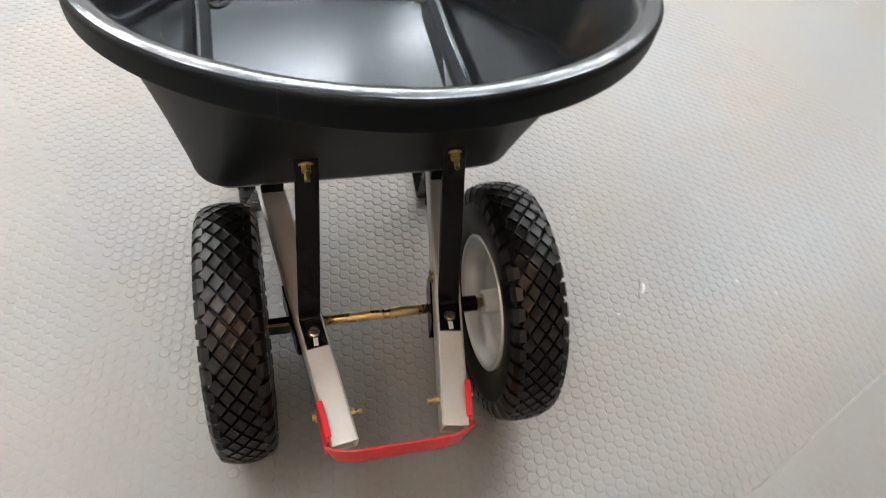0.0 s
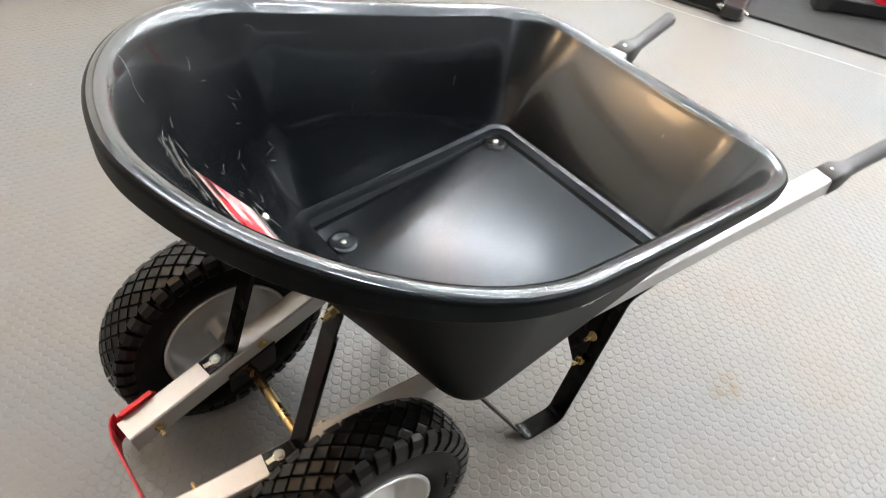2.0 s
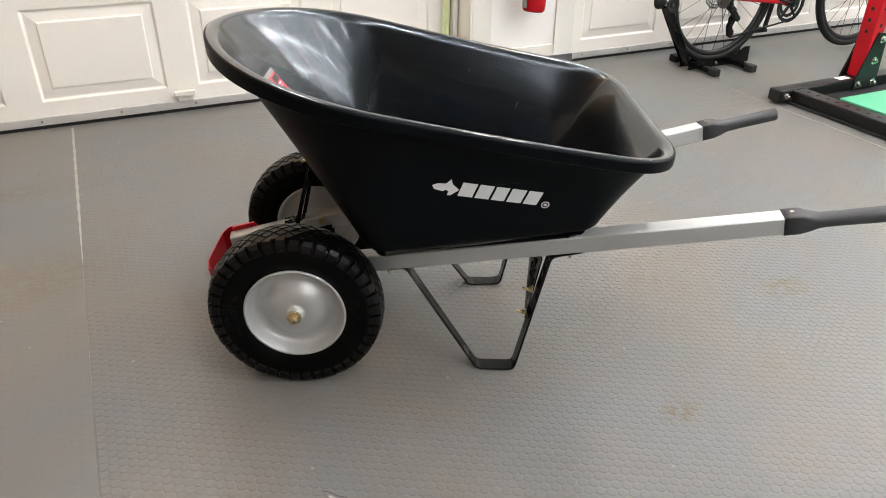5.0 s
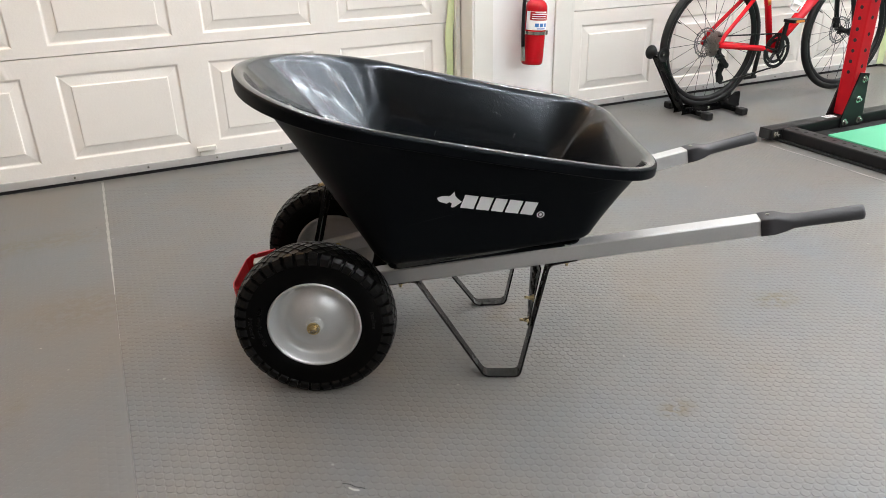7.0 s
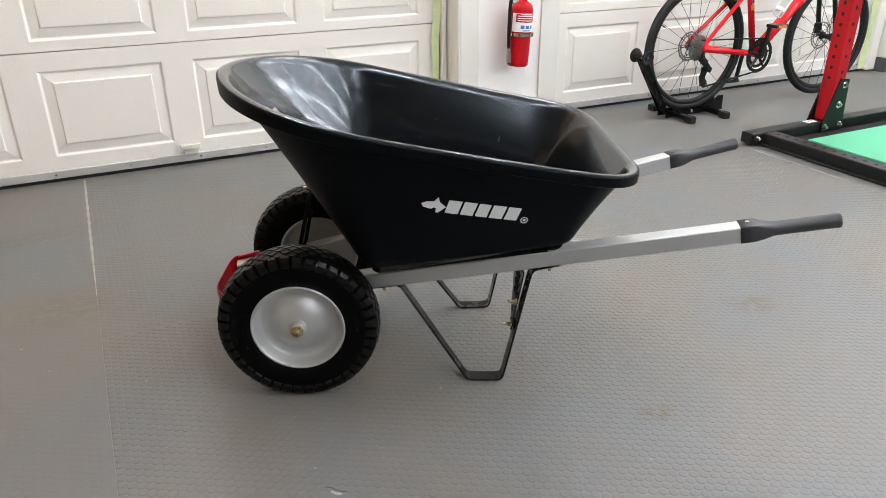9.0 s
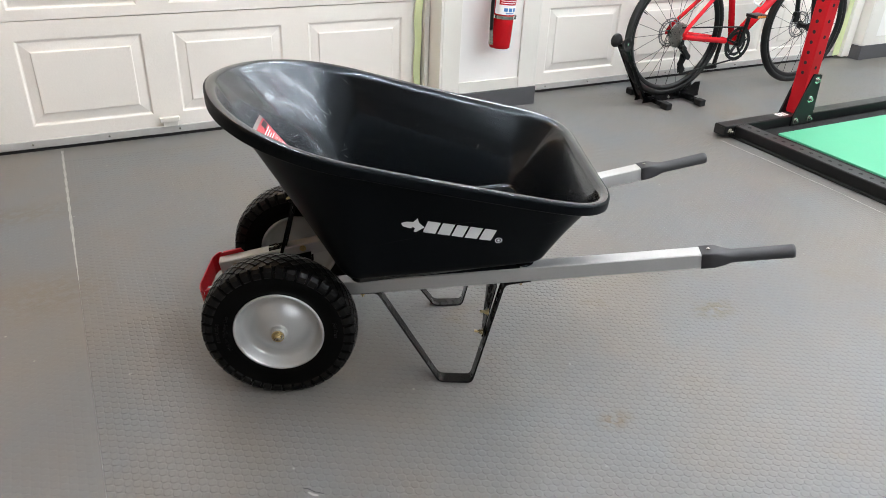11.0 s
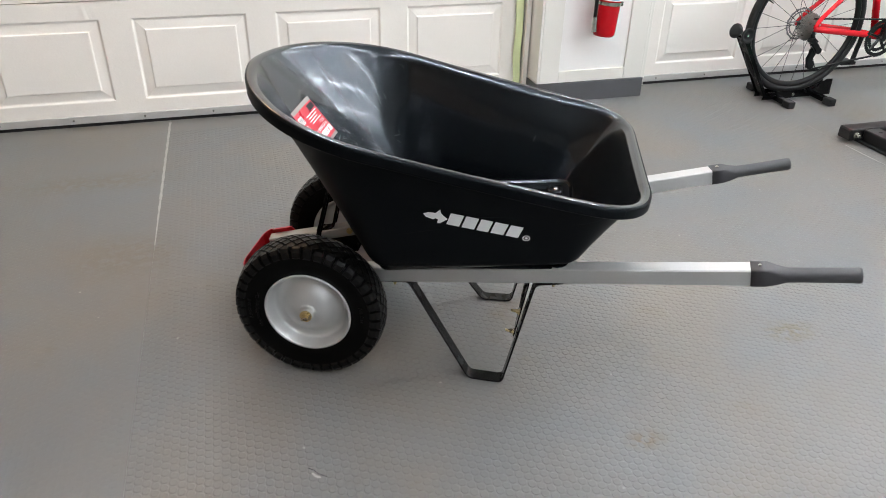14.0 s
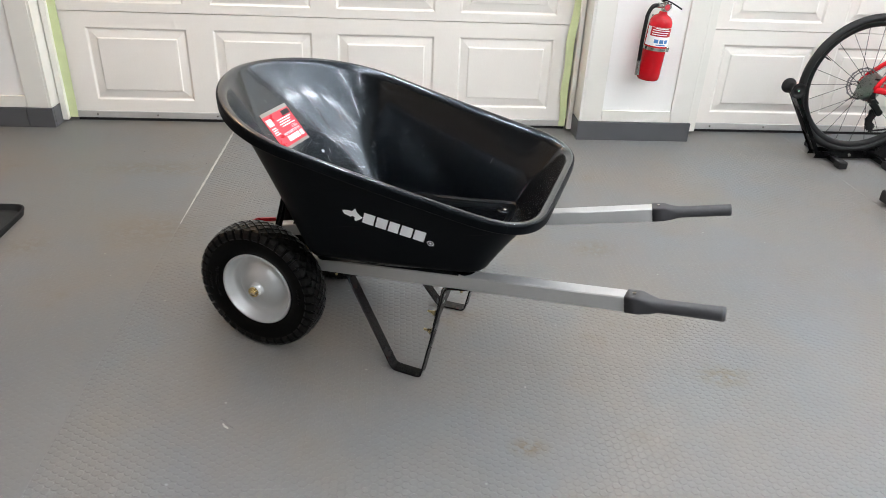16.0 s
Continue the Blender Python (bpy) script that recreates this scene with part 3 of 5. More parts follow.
for u0, u1, v0, v1, count in ((1.25, 1.46, 1.525, 1.552, 34), (-1.34, -1.2, 1.62, 1.70, 10), (-1.1, 0.2, 0.9, 1.5, 16), (0.2, 2.2, -0.9, 1.3, 26)):
    for i in range(count):
        c = Vector((crumb_rng.uniform(u0, u1), crumb_rng.uniform(v0, v1), 0.0016))
        r = crumb_rng.uniform(0.0012, 0.0036)
        top = bm.verts.new(c + Vector((0, 0, r * 0.6)))
        foot = [bm.verts.new(c + Vector((r * crumb_rng.uniform(0.6, 1.4) * math.cos(a), r * crumb_rng.uniform(0.6, 1.4) * math.sin(a), -0.0008))) for a in (0.3, 1.5, 2.8, 4.0, 5.2)]
        for p, q in zip(foot, foot[1:] + foot[:1]):
            bm.faces.new((p, q, top))
ob = tagged(part("crumbs", bm, "scuff"), "pale crumbs and dust specks on the grey floor", "debris", kind="stuff")
ob.matrix_world = WM

# ---- wheelbarrow ----
barrow = thing("wheelbarrow", "black plastic two-wheeled wheelbarrow with silver rails on a grey floor", "wheelbarrow")


TRAY_TURN = Matrix.Translation((0.25, 0.0014, 0.6)) @ Euler((0.018, 0.0, 0.030)).to_matrix().to_4x4() @ Matrix.Translation((-0.25, 0, -0.6))   # it sits slightly askew on its rails
NT = 320


def both_sides(half):
    """A closed outline, counter-clockwise, from its y > 0 half that runs from the rear's middle to the nose's tip."""
    return half + [Vector((p.x, -p.y)) for p in reversed(half[1:-1])]


def rim_plan():
    """Crest of the tray's rim from above: a round nose, straight sides that close in a little, a rear with round corners."""
    we = RIM_HALF - RIM_TAPER * (RIM_REAR - RIM_CORNER - RIM_X0)
    half = []
    for i in range(60):
        y = (we - RIM_CORNER) * i / 60
        half.append(Vector((RIM_REAR, y)))
    for i in range(120):
        a = math.pi / 2 * i / 120
        half.append(Vector((RIM_REAR - RIM_CORNER + RIM_CORNER * math.cos(a), we - RIM_CORNER + RIM_CORNER * math.sin(a))))
    for i in range(200):
        x = RIM_REAR - RIM_CORNER + (RIM_X0 - RIM_REAR + RIM_CORNER) * i / 200
        half.append(Vector((x, RIM_HALF - RIM_TAPER * (x - RIM_X0))))
    for i in range(301):
        a = math.pi / 2 * i / 300
        half.append(Vector((RIM_X0 - RIM_FRONT * math.sin(a) ** (2 / RIM_NOSE), RIM_HALF * math.cos(a) ** (2 / RIM_NOSE2))))
    # ease the joints between the pieces over a hand's width
    q = np.array([(p.x, p.y) for p in both_sides(half)])
    q = np.vstack([q, q[:1]])
    arc = np.concatenate([[0], np.cumsum(np.linalg.norm(np.diff(q, axis=0), axis=1))])
    at = np.arange(1200) / 1200 * arc[-1]
    wave = 2 * np.pi * np.fft.fftfreq(1200, arc[-1] / 1200)
    ease = np.exp(-0.5 * (0.026 * wave) ** 2)
    x, y = [np.fft.ifft(np.fft.fft(np.interp(at, arc, q[:, i])) * ease).real for i in (0, 1)]
    return [Vector((float(a), float(b))) for a, b in zip(x, y)]


def pan_plan():
    """The edge of the step round the tray's flat bottom, wider at its front, with round corners."""
    r = 0.034
    half = [Vector((PAN_X1, (PAN_W1 - r) * i / 60)) for i in range(60)]
    for i in range(80):
        a = math.pi / 2 * i / 80
        half.append(Vector((PAN_X1 - r + r * math.cos(a), PAN_W1 - r + r * math.sin(a))))
    for i in range(160):
        f = i / 160
        half.append(Vector((PAN_X1 - r + (PAN_X0 + r - PAN_X1 + r) * f, PAN_W1 + (PAN_W0 - PAN_W1) * f)))
    for i in range(80):
        a = math.pi / 2 * i / 80
        half.append(Vector((PAN_X0 + r - r * math.sin(a), PAN_W0 - r + r * math.cos(a))))
    half += [Vector((PAN_X0, (PAN_W0 - r) * (1 - i / 60))) for i in range(61)]
    return both_sides(half)


def rim_height(x, y):
    return RIM_Z[0] + RIM_Z[1] * x + RIM_Z[2] * x * x + RIM_Z[3] * y * y + RIM_Z[4] * max(0.0, 0.1 - x) ** 2


def pan_height(x):
    return TF_Z0 + TF_ZS * x


def pan_step(x):
    """Height of the ledge over the pan, which sinks towards the front."""
    return 0.009 + 0.0015 * math.log1p(math.exp((0.467 - x) / 0.04))


def paired(n):
    """Rim and pan outlines in n samples, matched where they run the same way, as on a wall that is bent from a flat sheet."""
    curves = []
    for pts in (rim_plan(), pan_plan()):
        q = np.array([(p.x, p.y) for p in pts])
        t = np.roll(q, -1, 0) - np.roll(q, 1, 0)
        phi = np.unwrap(np.arctan2(t[:, 1], t[:, 0]))
        arc = np.concatenate([[0], np.cumsum(np.linalg.norm(np.diff(q, axis=0), axis=1))])
        turn = np.maximum.accumulate(phi - phi[0])
        curves.append((q, turn + 1.1 * arc / arc[-1], arc / arc[-1]))
    keys = np.sort(np.concatenate([c[1] for c in curves]))
    keys = keys[keys <= min(c[1][-1] for c in curves)]
    way = sum(np.interp(keys, c[1], c[2]) for c in curves)
    pick = np.interp(np.arange(n) / n * way[-1], way, keys)
    R, F = [[Vector((float(np.interp(k, c[1], c[0][:, 0])), float(np.interp(k, c[1], c[0][:, 1])), 0)) for k in pick] for c in curves]
    for p in R:
        p.z = rim_height(p.x, p.y)
    for p in F:
        p.z = pan_height(p.x) + pan_step(p.x)
    return R, F


def outset(pts, d):
    out = []
    for i, p in enumerate(pts):
        t = pts[(i + 1) % len(pts)] - pts[i - 1]
        nrm = Vector((t.y, -t.x, 0)).normalized()
        out.append(p + nrm * (d if not callable(d) else d(p)))
    return out


def smooth_ring(pts, k=2):
    for _ in range(k):
        pts = [(pts[i - 1] + pts[i] * 2 + pts[(i + 1) % len(pts)]) / 4 for i in range(len(pts))]
    return pts


RIMC, PANC = paired(NT)
RIMC, PANC = smooth_ring(RIMC, 8), smooth_ring(PANC, 5)
WALL_TOP = [p + Vector((0, 0, -0.013)) for p in outset(RIMC, -0.0195)]
WALL_FOOT = [p + Vector((0, 0, 0.005)) for p in outset(PANC, 0.004)]


def wall_ring(s, off=0.0):
    """Inner wall of the tray at the share s of its way down; off moves it outwards."""
    return outset([a.lerp(b, s) for a, b in zip(WALL_TOP, WALL_FOOT)], off - 0.004 * math.sin(math.pi * min(1.0, max(0.0, s))))


def tray_mesh():
    """The rings of the tray from its underside, up the outside, over the rim and down the inside; and which material each strip has."""
    down = Vector((0, 0, -1))

    def skirt(p):
        return SKIRT + 0.026 * max(0.0, 0.20 - p.x)

    def pan(d, share, z):
        return [Vector((p.x, p.y, pan_height(p.x) + pan_step(p.x) * share + z)) for p in outset(PANC, -d)]

    rings = []
    # outside: the wall runs on to the underside, with a rounded edge
    edge, above, under = [], [], []
    for a, b in zip(outset(WALL_TOP, 0.006), outset(WALL_FOOT, 0.006)):
        zb = pan_height(b.x) + pan_step(b.x) - 0.0035
        t = (a.z - zb) / (a.z - b.z)
        edge.append(a.lerp(b, t))
        above.append(a.lerp(b, t - 0.085))
    for p in outset(edge, -0.024):
        under.append(Vector((p.x, p.y, pan_height(p.x) + pan_step(p.x) - 0.0035)))
    mid = Vector((TF_X, 0, pan_height(TF_X) - 0.0042))
    sunk = [Vector((p.x, p.y, pan_height(p.x) - 0.0042)) for p in outset(PANC, -0.026)]
    for f in (0.3, 0.8, 0.97):
        rings.append([mid.lerp(p, f) for p in sunk])
    rings.append([Vector((p.x, p.y, pan_height(p.x) - 0.0032)) for p in outset(PANC, -0.0225)])
    rings.append([Vector((p.x, p.y, pan_height(p.x) + pan_step(p.x) - 0.0040)) for p in outset(PANC, -0.0205)])
    for t in (1.0, 0.86, 0.7, 0.55, 0.4, 0.25, 0.1, 0.0):
        rings.append([a * (1 - t) ** 2 + b * 2 * t * (1 - t) + c * t * t for a, b, c in zip(above, edge, under)])
    for s in (0.9, 0.75, 0.6, 0.45, 0.3, 0.16, 0.07):
        rings.append(wall_ring(s, 0.006))
    # under the lip, out to the skirt, up its flat face and over the crest
    for o, z in ((-0.004, 0.0125), (0.0045, 0.0125), (0.0055, 0.0145)):
        rings.append([p + down * z for p in outset(RIMC, o)])
    for o, z in ((0.0058, -0.002), (0.0064, 0.0), (0.0082, 0.0006), (0.0094, -0.0006), (0.0098, -0.0025), (0.0099, -0.004)):
        rings.append([p + down * (skirt(p) + z) for p in outset(RIMC, o)])
    for o, z in ((0.0108, 0.0085), (0.0108, 0.0070), (0.0104, 0.0050), (0.0094, 0.0032), (0.0078, 0.0018), (0.0058, 0.0009), (0.0030, 0.0002), (-0.0005, 0.0), (-0.0045, 0.0006), (-0.0085, 0.0019), (-0.0120, 0.0040), (-0.0148, 0.0066), (-0.0170, 0.0095)):
        rings.append([p + down * z for p in outset(RIMC, o)])
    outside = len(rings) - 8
    for s in (0.0, 0.02, 0.06, 0.12, 0.2, 0.3, 0.4, 0.5, 0.6, 0.7, 0.8, 0.88, 0.94, 0.975):
        rings.append(wall_ring(s))
    # the ledge, the rounded step and the pan
    for d, share, z in ((-0.0036, 1, 0.0042), (-0.0026, 1, 0.0022), (-0.0012, 1, 0.0009), (0.0003, 1, 0.0002), (0.0016, 1, -0.0004), (0.0032, 0.9, 0.0), (0.0058, 0.66, 0.0), (0.0086, 0.38, 0.0), (0.0112, 0.17, 0.0), (0.0136, 0.0, 0.0010), (0.0160, 0.0, 0.0)):
        rings.append(pan(d, share, z))
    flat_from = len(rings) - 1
    last = pan(0.0166, 0.0, 0.0)
    c2 = Vector((TF_X, 0, 0))
    for f in (0.97, 0.85, 0.7, 0.55, 0.4, 0.25, 0.12, 0.03):
        ring_ = [c2.lerp(Vector((p.x, p.y, 0)), f) for p in last]
        rings.append([Vector((p.x, p.y, pan_height(p.x) + 0.0012 * (1 - f * f))) for p in ring_])
    bm = bmesh.new()
    loft(bm, rings, caps=True)
    bm.faces.ensure_lookup_table()
    for i, f in enumerate(bm.faces):
        row = i // NT
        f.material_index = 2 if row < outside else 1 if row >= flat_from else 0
        f.smooth = True
    bmesh.ops.transform(bm, matrix=TRAY_TURN, verts=bm.verts)
    return bm


bm = tray_mesh()
from mathutils.bvhtree import BVHTree
TREE = BVHTree.FromBMesh(bm)
tray = part("tray", bm, "poly", barrow, "black moulded plastic tray with a rolled rim", smooth=True)
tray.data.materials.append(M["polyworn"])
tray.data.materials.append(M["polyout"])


def touch(p, d):
    """The first spot of the tray from p along d, and its normal."""
    hit = TREE.ray_cast(Vector(p), Vector(d).normalized())
    return hit[0], hit[1]


def rail_y(x):
    return 0.105 + 0.1474 * x


def rail_top(x):
    return 0.2437 + 0.189 * x


RAIL_D = Vector((1, 0.1474, 0.189)).normalized()


def rail_point(x, s, dz=0.0, dy=0.0):
    return Vector((x, s * (rail_y(x) + dy) + 0.0065 * x, rail_top(x) - 0.0235 + dz))


for s in (-1, 1):
    d = Vector((RAIL_D.x, s * RAIL_D.y + 0.0065 * RAIL_D.x, RAIL_D.z)).normalized()
    # rail: a hollow square bar
    bm = bmesh.new()
    a, b = rail_point(-0.200, s), rail_point(0.985, s)
    side = Vector((0, 1, 0))
    w, h, low = 0.0190, 0.0235, -0.0140
    bv = 0.0025
    sec = [(-w + bv, low), (w - bv, low), (w, low + bv), (w, h - bv), (w - bv, h), (-w + bv, h), (-w, h - bv), (-w, low + bv)]
    inn = [(x * 0.87, 0.0055 + (y - 0.0055) * 0.88) for x, y in sec]
    sd = (side - d * side.dot(d)).normalized()
    up = d.cross(sd)
    if up.z < 0:
        up = -up
    def rng(p, sc):
        return [p + sd * x + up * y for x, y in sc]
    loft(bm, [rng(a + d * 0.06, inn), rng(a, inn), rng(a, sec), rng(b, sec)], caps=True)
    rail = part("rail", bm, "alu", barrow, "silver aluminium rail")
    # grip with its square ferrule
    bm = bmesh.new()
    rings = []
    def sq(p, w, h, rr, k=6):
        out = []
        for i in range(4 * k):
            th = 2 * math.pi * (i + 0.5) / (4 * k)
            c_, s_ = math.cos(th), math.sin(th)
            e = rr
            out.append(p + sd * math.copysign(abs(c_) ** e, c_) * w + up * math.copysign(abs(s_) ** e, s_) * h)
        return out
    g0 = rail_point(0.978, s)
    for dist, w_, h_, e in ((0.0, 0.0210, 0.0205, 0.18), (0.03, 0.0210, 0.0205, 0.18), (0.036, 0.0205, 0.0200, 0.25), (0.05, 0.0185, 0.0186, 0.5), (0.062, 0.0172, 0.0172, 0.8), (0.07, 0.0162, 0.0160, 1.0),
                            (0.10, 0.0155, 0.0155, 1.0), (0.195, 0.0160, 0.0160, 1.0), (0.200, 0.0165, 0.0165, 1.0), (0.206, 0.0155, 0.0155, 1.0)):
        rings.append(sq(g0 + d * dist + up * (0.005 if dist < 0.04 else 0.003), w_, h_, e))
    loft(bm, rings)
    grip = part("grip", bm, "grip", barrow, "dark grey plastic handle grip", smooth=True)
    bolt("screw", g0 + d * 0.018 + up * 0.0255, up, grip, 0.003, 0.0012, 0.004, material="chrome")

    # bolts along the rail
    bolt("bolt", rail_point(0.021, s, dy=-0.0191) + Vector((0, 0, 0.012)), (0, -s, 0), barrow, 0.006, 0.004, 0.009)
    bolt("bolt", rail_point(-0.158, s, dz=0.0055, dy=-0.0191), (0, -s, 0), barrow, 0.0055, 0.005, 0.008, 0.012)

    # front strut: slotted foot, channel-shaped bar and a tab against the tray
    foot = rail_point(-0.028, s, dz=0.0255)
    tip, nrm = touch((-0.3, s * 0.093, 0.478), (1, 0, 0))
    tip = tip + Vector((-0.004, 0, 0))
    bm = bmesh.new()
    path = rounded([rail_point(-0.072, s, dz=0.0258), foot, tip + Vector((-0.012, 0, -0.02)), tip + Vector((-0.002, 0, 0.012))], 0.006, 3)
    sweep(bm, path, flat(0.030, 0.004), side=(0, 1, 0))
    strut = part("strut", bm, "blackpaint", barrow, "black painted steel strut")
    bm = bmesh.new()
    f2 = tip + Vector((-0.012, 0, -0.02))
    for o in (-0.0135, 0.0135):
        dd = (f2 - foot).normalized()
        nn = dd.cross(Vector((0, 1, 0))).normalized()
        if nn.x < 0:
            nn = -nn
        a1, b1 = foot + dd * 0.006 + Vector((0, o, 0)), f2 - dd * 0.012 + Vector((0, o, 0))
        sweep(bm, [a1 + nn * 0.003, b1 + nn * 0.003], flat(0.003, 0.005), side=(0, 1, 0))
    part("flange", bm, "blackpaint", strut)
    bolt("bolt", tip + Vector((-0.0045, 0, 0.002)), (-0.93, 0, -0.35), strut, 0.0065, 0.008, 0.0095, 0.014)
    bolt("bolt", rail_point(-0.052, s, dz=0.0282), up, strut, 0.0058, 0.004, 0.0085, material="chrome")
    bm = bmesh.new()
    box(bm, -0.011, 0.011, -0.0032, 0.0032, 0, 0.0008, m=Matrix.Translation(rail_point(-0.060, s, dz=0.0279)) @ Vector((1, 0, 0.189)).to_track_quat("X", "Z").to_matrix().to_4x4())
    part("slot_patch", bm, "alu", strut)

    # axle bracket: a channel that hugs the rail from below
    bm = bmesh.new()
    for k in (-0.0215, 0.0215):
        rr = []
        for o in (-0.0013, 0.0013):
            rr.append([(x, s * (rail_y(x) + k + o), z) for x, z in ((-0.042, 0.170), (0.043, 0.176), (0.043, rail_top(0.043) - 0.026), (-0.042, rail_top(-0.042) - 0.026))])
        loft(bm, rr)
    rr = []
    for x, z in ((-0.042, 0.170), (0.043, 0.176)):
        rr.append([(x, s * (rail_y(x) - 0.0215), z), (x, s * (rail_y(x) + 0.0215), z), (x, s * (rail_y(x) + 0.0215), z - 0.0026), (x, s * (rail_y(x) - 0.0215), z - 0.0026)])
    loft(bm, rr)
    part("axle_bracket", bm, "blackpaint", barrow, "black axle bracket")

    # rear leg: one flat bar bent into a V with a level foot
    bm = bmesh.new()
    pts = [(0.165, rail_y(0.165), rail_top(0.165) - 0.0385), (0.232, rail_y(0.232), rail_top(0.232) - 0.0395), (0.392, 0.182, 0.0035), (0.476, 0.186, 0.0035), (0.537, 0.190, rail_top(0.534) - 0.0395), (0.60, rail_y(0.60), rail_top(0.60) - 0.0385)]
    pts = rounded([(x, s * (y - 0.005), z) for x, y, z in pts], 0.014, 5)
    sweep(bm, pts, flat(0.036, 0.0045), side=(0, 1, 0))
    leg = part("leg", bm, "blackpaint", barrow, "black bent steel leg")
    for x in (0.195, 0.578):
        bolt("bolt", (x, s * rail_y(x), rail_top(x) - 0.0415), (0, 0, -1), leg, 0.006, 0.005, 0.009, 0.008)

# cross brace between the rear legs, with rows of slots
bm = bmesh.new()
e0, e1 = Vector((0.502, 0, 0.135)), Vector((0.527, 0, 0.285))
def brace_point(y, f):
    p = e0.lerp(e1, f)
    return Vector((p.x - 0.004, y, p.z))
rows = []
for i in range(25):
    y = -0.178 + 0.356 * i / 24
    lo = 0.0 if abs(y) > 0.165 else 0.86 - 0.86 * max(0, (abs(y) - 0.050) / 0.115)
    rows.append([brace_point(y, lo), brace_point(y, 1.0), brace_point(y, 1.0) + Vector((-0.003, 0, 0)), brace_point(y, lo) + Vector((-0.003, 0, 0))])
loft(bm, rows)
brace = part("cross_brace", bm, "blackpaint", barrow, "black slotted cross brace")
for s in (-1, 1):
    for j in range(3):
        # dark bars on the solid plate, painted shade for the slots
        bm = bmesh.new()
        for k in range(3):
            f = 0.55 + 0.13 * j
            y = s * (0.158 - 0.017 * k - 0.008 * j)
            p = brace_point(y, f)
            box(bm, -0.0012, 0.0012, -0.0025, 0.0025, -0.010, 0.010, m=Matrix.Translation(p + Vector((-0.0036, 0, 0))))
        part("slot_patch", bm, "dark", brace)
    for z, x in ((0.150, 0.4965), (0.210, 0.5065)):
        bolt("bolt", (x, s * 0.178, z), (-1, 0, 0.15), brace, 0.006, 0.007, 0.009, 0.014)

# risers that carry the tray on the rails, high at the front and running out to nothing
for s in (-1, 1):
    bm = bmesh.new()
    rings = []
    for i in range(9):
        x = 0.182 + 0.388 * i / 8
        y, z0 = rail_y(x), rail_top(x) + 0.0003
        zt = max(z0 + 0.0012, pan_height(x) - 0.0035)
        rings.append([(x, s * (y - 0.0165) + 0.0065 * x, z0), (x, s * (y + 0.0165) + 0.0065 * x, z0), (x, s * (y + 0.0165) + 0.0065 * x, zt), (x, s * (y - 0.0165) + 0.0065 * x, zt)])
    loft(bm, rings)
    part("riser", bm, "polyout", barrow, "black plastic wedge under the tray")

# axle
bm = bmesh.new()
rod(bm, (0, -0.258, 0.186), (0, 0.258, 0.186), 0.0079, 20)
axle = part("axle", bm, "zinc", barrow, "yellow-plated steel axle", smooth=True)
for s in (-1, 1):
    bm = bmesh.new()
    rod(bm, (0, s * 0.128, 0.186), (0, s * 0.158, 0.186), 0.0125, 20)
    part("spacer", bm, "blackpaint", axle, "black spacer sleeve")
    bm = bmesh.new()
    rod(bm, (0, s * 0.2485, 0.186), (0, s * 0.2525, 0.186), 0.0148, 24)
    hexhead(bm, (0, s * 0.2525, 0.186), (0, s, 0), 0.0105, 0.004)
    part("end_nut", bm, "zinc", axle, "brass-coloured end nut")
    bm = bmesh.new()
    sweep(bm, rounded([(-0.009, s * 0.2577, 0.178), (0.0, s * 0.2577, 0.187), (0.009, s * 0.2577, 0.182), (0.013, s * 0.256, 0.193)], 0.004), ring(0.0012, 6))
    part("cotter_pin", bm, "chrome", axle)

# front guard: red strip set square across the rails' ends, bent back along their outer faces
bm = bmesh.new()
rows = []
for y, back in ((-0.1030, 0.014), (-0.0985, 0.008), (-0.088, 0.003), (-0.070, -0.001), (-0.064, -0.002), (0.064, -0.002), (0.070, -0.001), (0.088, 0.003), (0.0985, 0.008), (0.1030, 0.014)):
    k = 0.90 if abs(y) > 0.095 else 0.96
    top, bot = Vector((-0.218 + back, y, 0.2145)), Vector((-0.212 + back, y * k, 0.1660))
    nn = Vector((-0.0026, 0, -0.0003))
    rows.append([top + nn, top, bot, bot + nn])
loft(bm, rows)
for s in (-1, 1):
    o = [(-0.2035, 0.2135), (-0.150, 0.2243), (-0.142, 0.2150), (-0.148, 0.1840), (-0.176, 0.1700), (-0.196, 0.1650), (-0.2025, 0.1700)]
    rr = []
    for off in (0.0012, 0.0040):
        rr.append([(x, s * (rail_y(x) + 0.0187 + off), z) for x, z in o])
    loft(bm, rr)
    lip = [(-0.198, 0.2160), (-0.150, 0.2252), (-0.150, 0.2272), (-0.198, 0.2180)]
    loft(bm, [[(x, s * (rail_y(x) + 0.0150), z) for x, z in lip], [(x, s * (rail_y(x) + 0.0227), z) for x, z in lip]])
guard = part("front_guard", bm, "red", barrow, "red painted steel front guard")
for s in (-1, 1):
    bolt("bolt", (-0.158, s * 0.1060, 0.198), (0, s, 0), guard, 0.0055, 0.004, 0.008)


# ---- wheels ----
def wheel(y, s):
    """Flat-free tyre with a diamond tread on a pressed steel rim; s is the outer side."""
    T = pose(0, y, 0.186, -90 * s, 0, 0) @ Matrix.Diagonal((1, 1, 0.78, 1))      # local z points outwards
    bm = bmesh.new()
    half = [(0.1795, 0.0), (0.1785, 0.02), (0.1750, 0.034), (0.1685, 0.044), (0.160, 0.0495), (0.148, 0.0515), (0.135, 0.051), (0.122, 0.048), (0.112, 0.0435), (0.106, 0.038)]
    prof = [(r, -z) for r, z in reversed(half[1:])] + half
    lathe(bm, prof + [(0.098, 0.034), (0.094, 0.0), (0.098, -0.034)], 96, close=True)
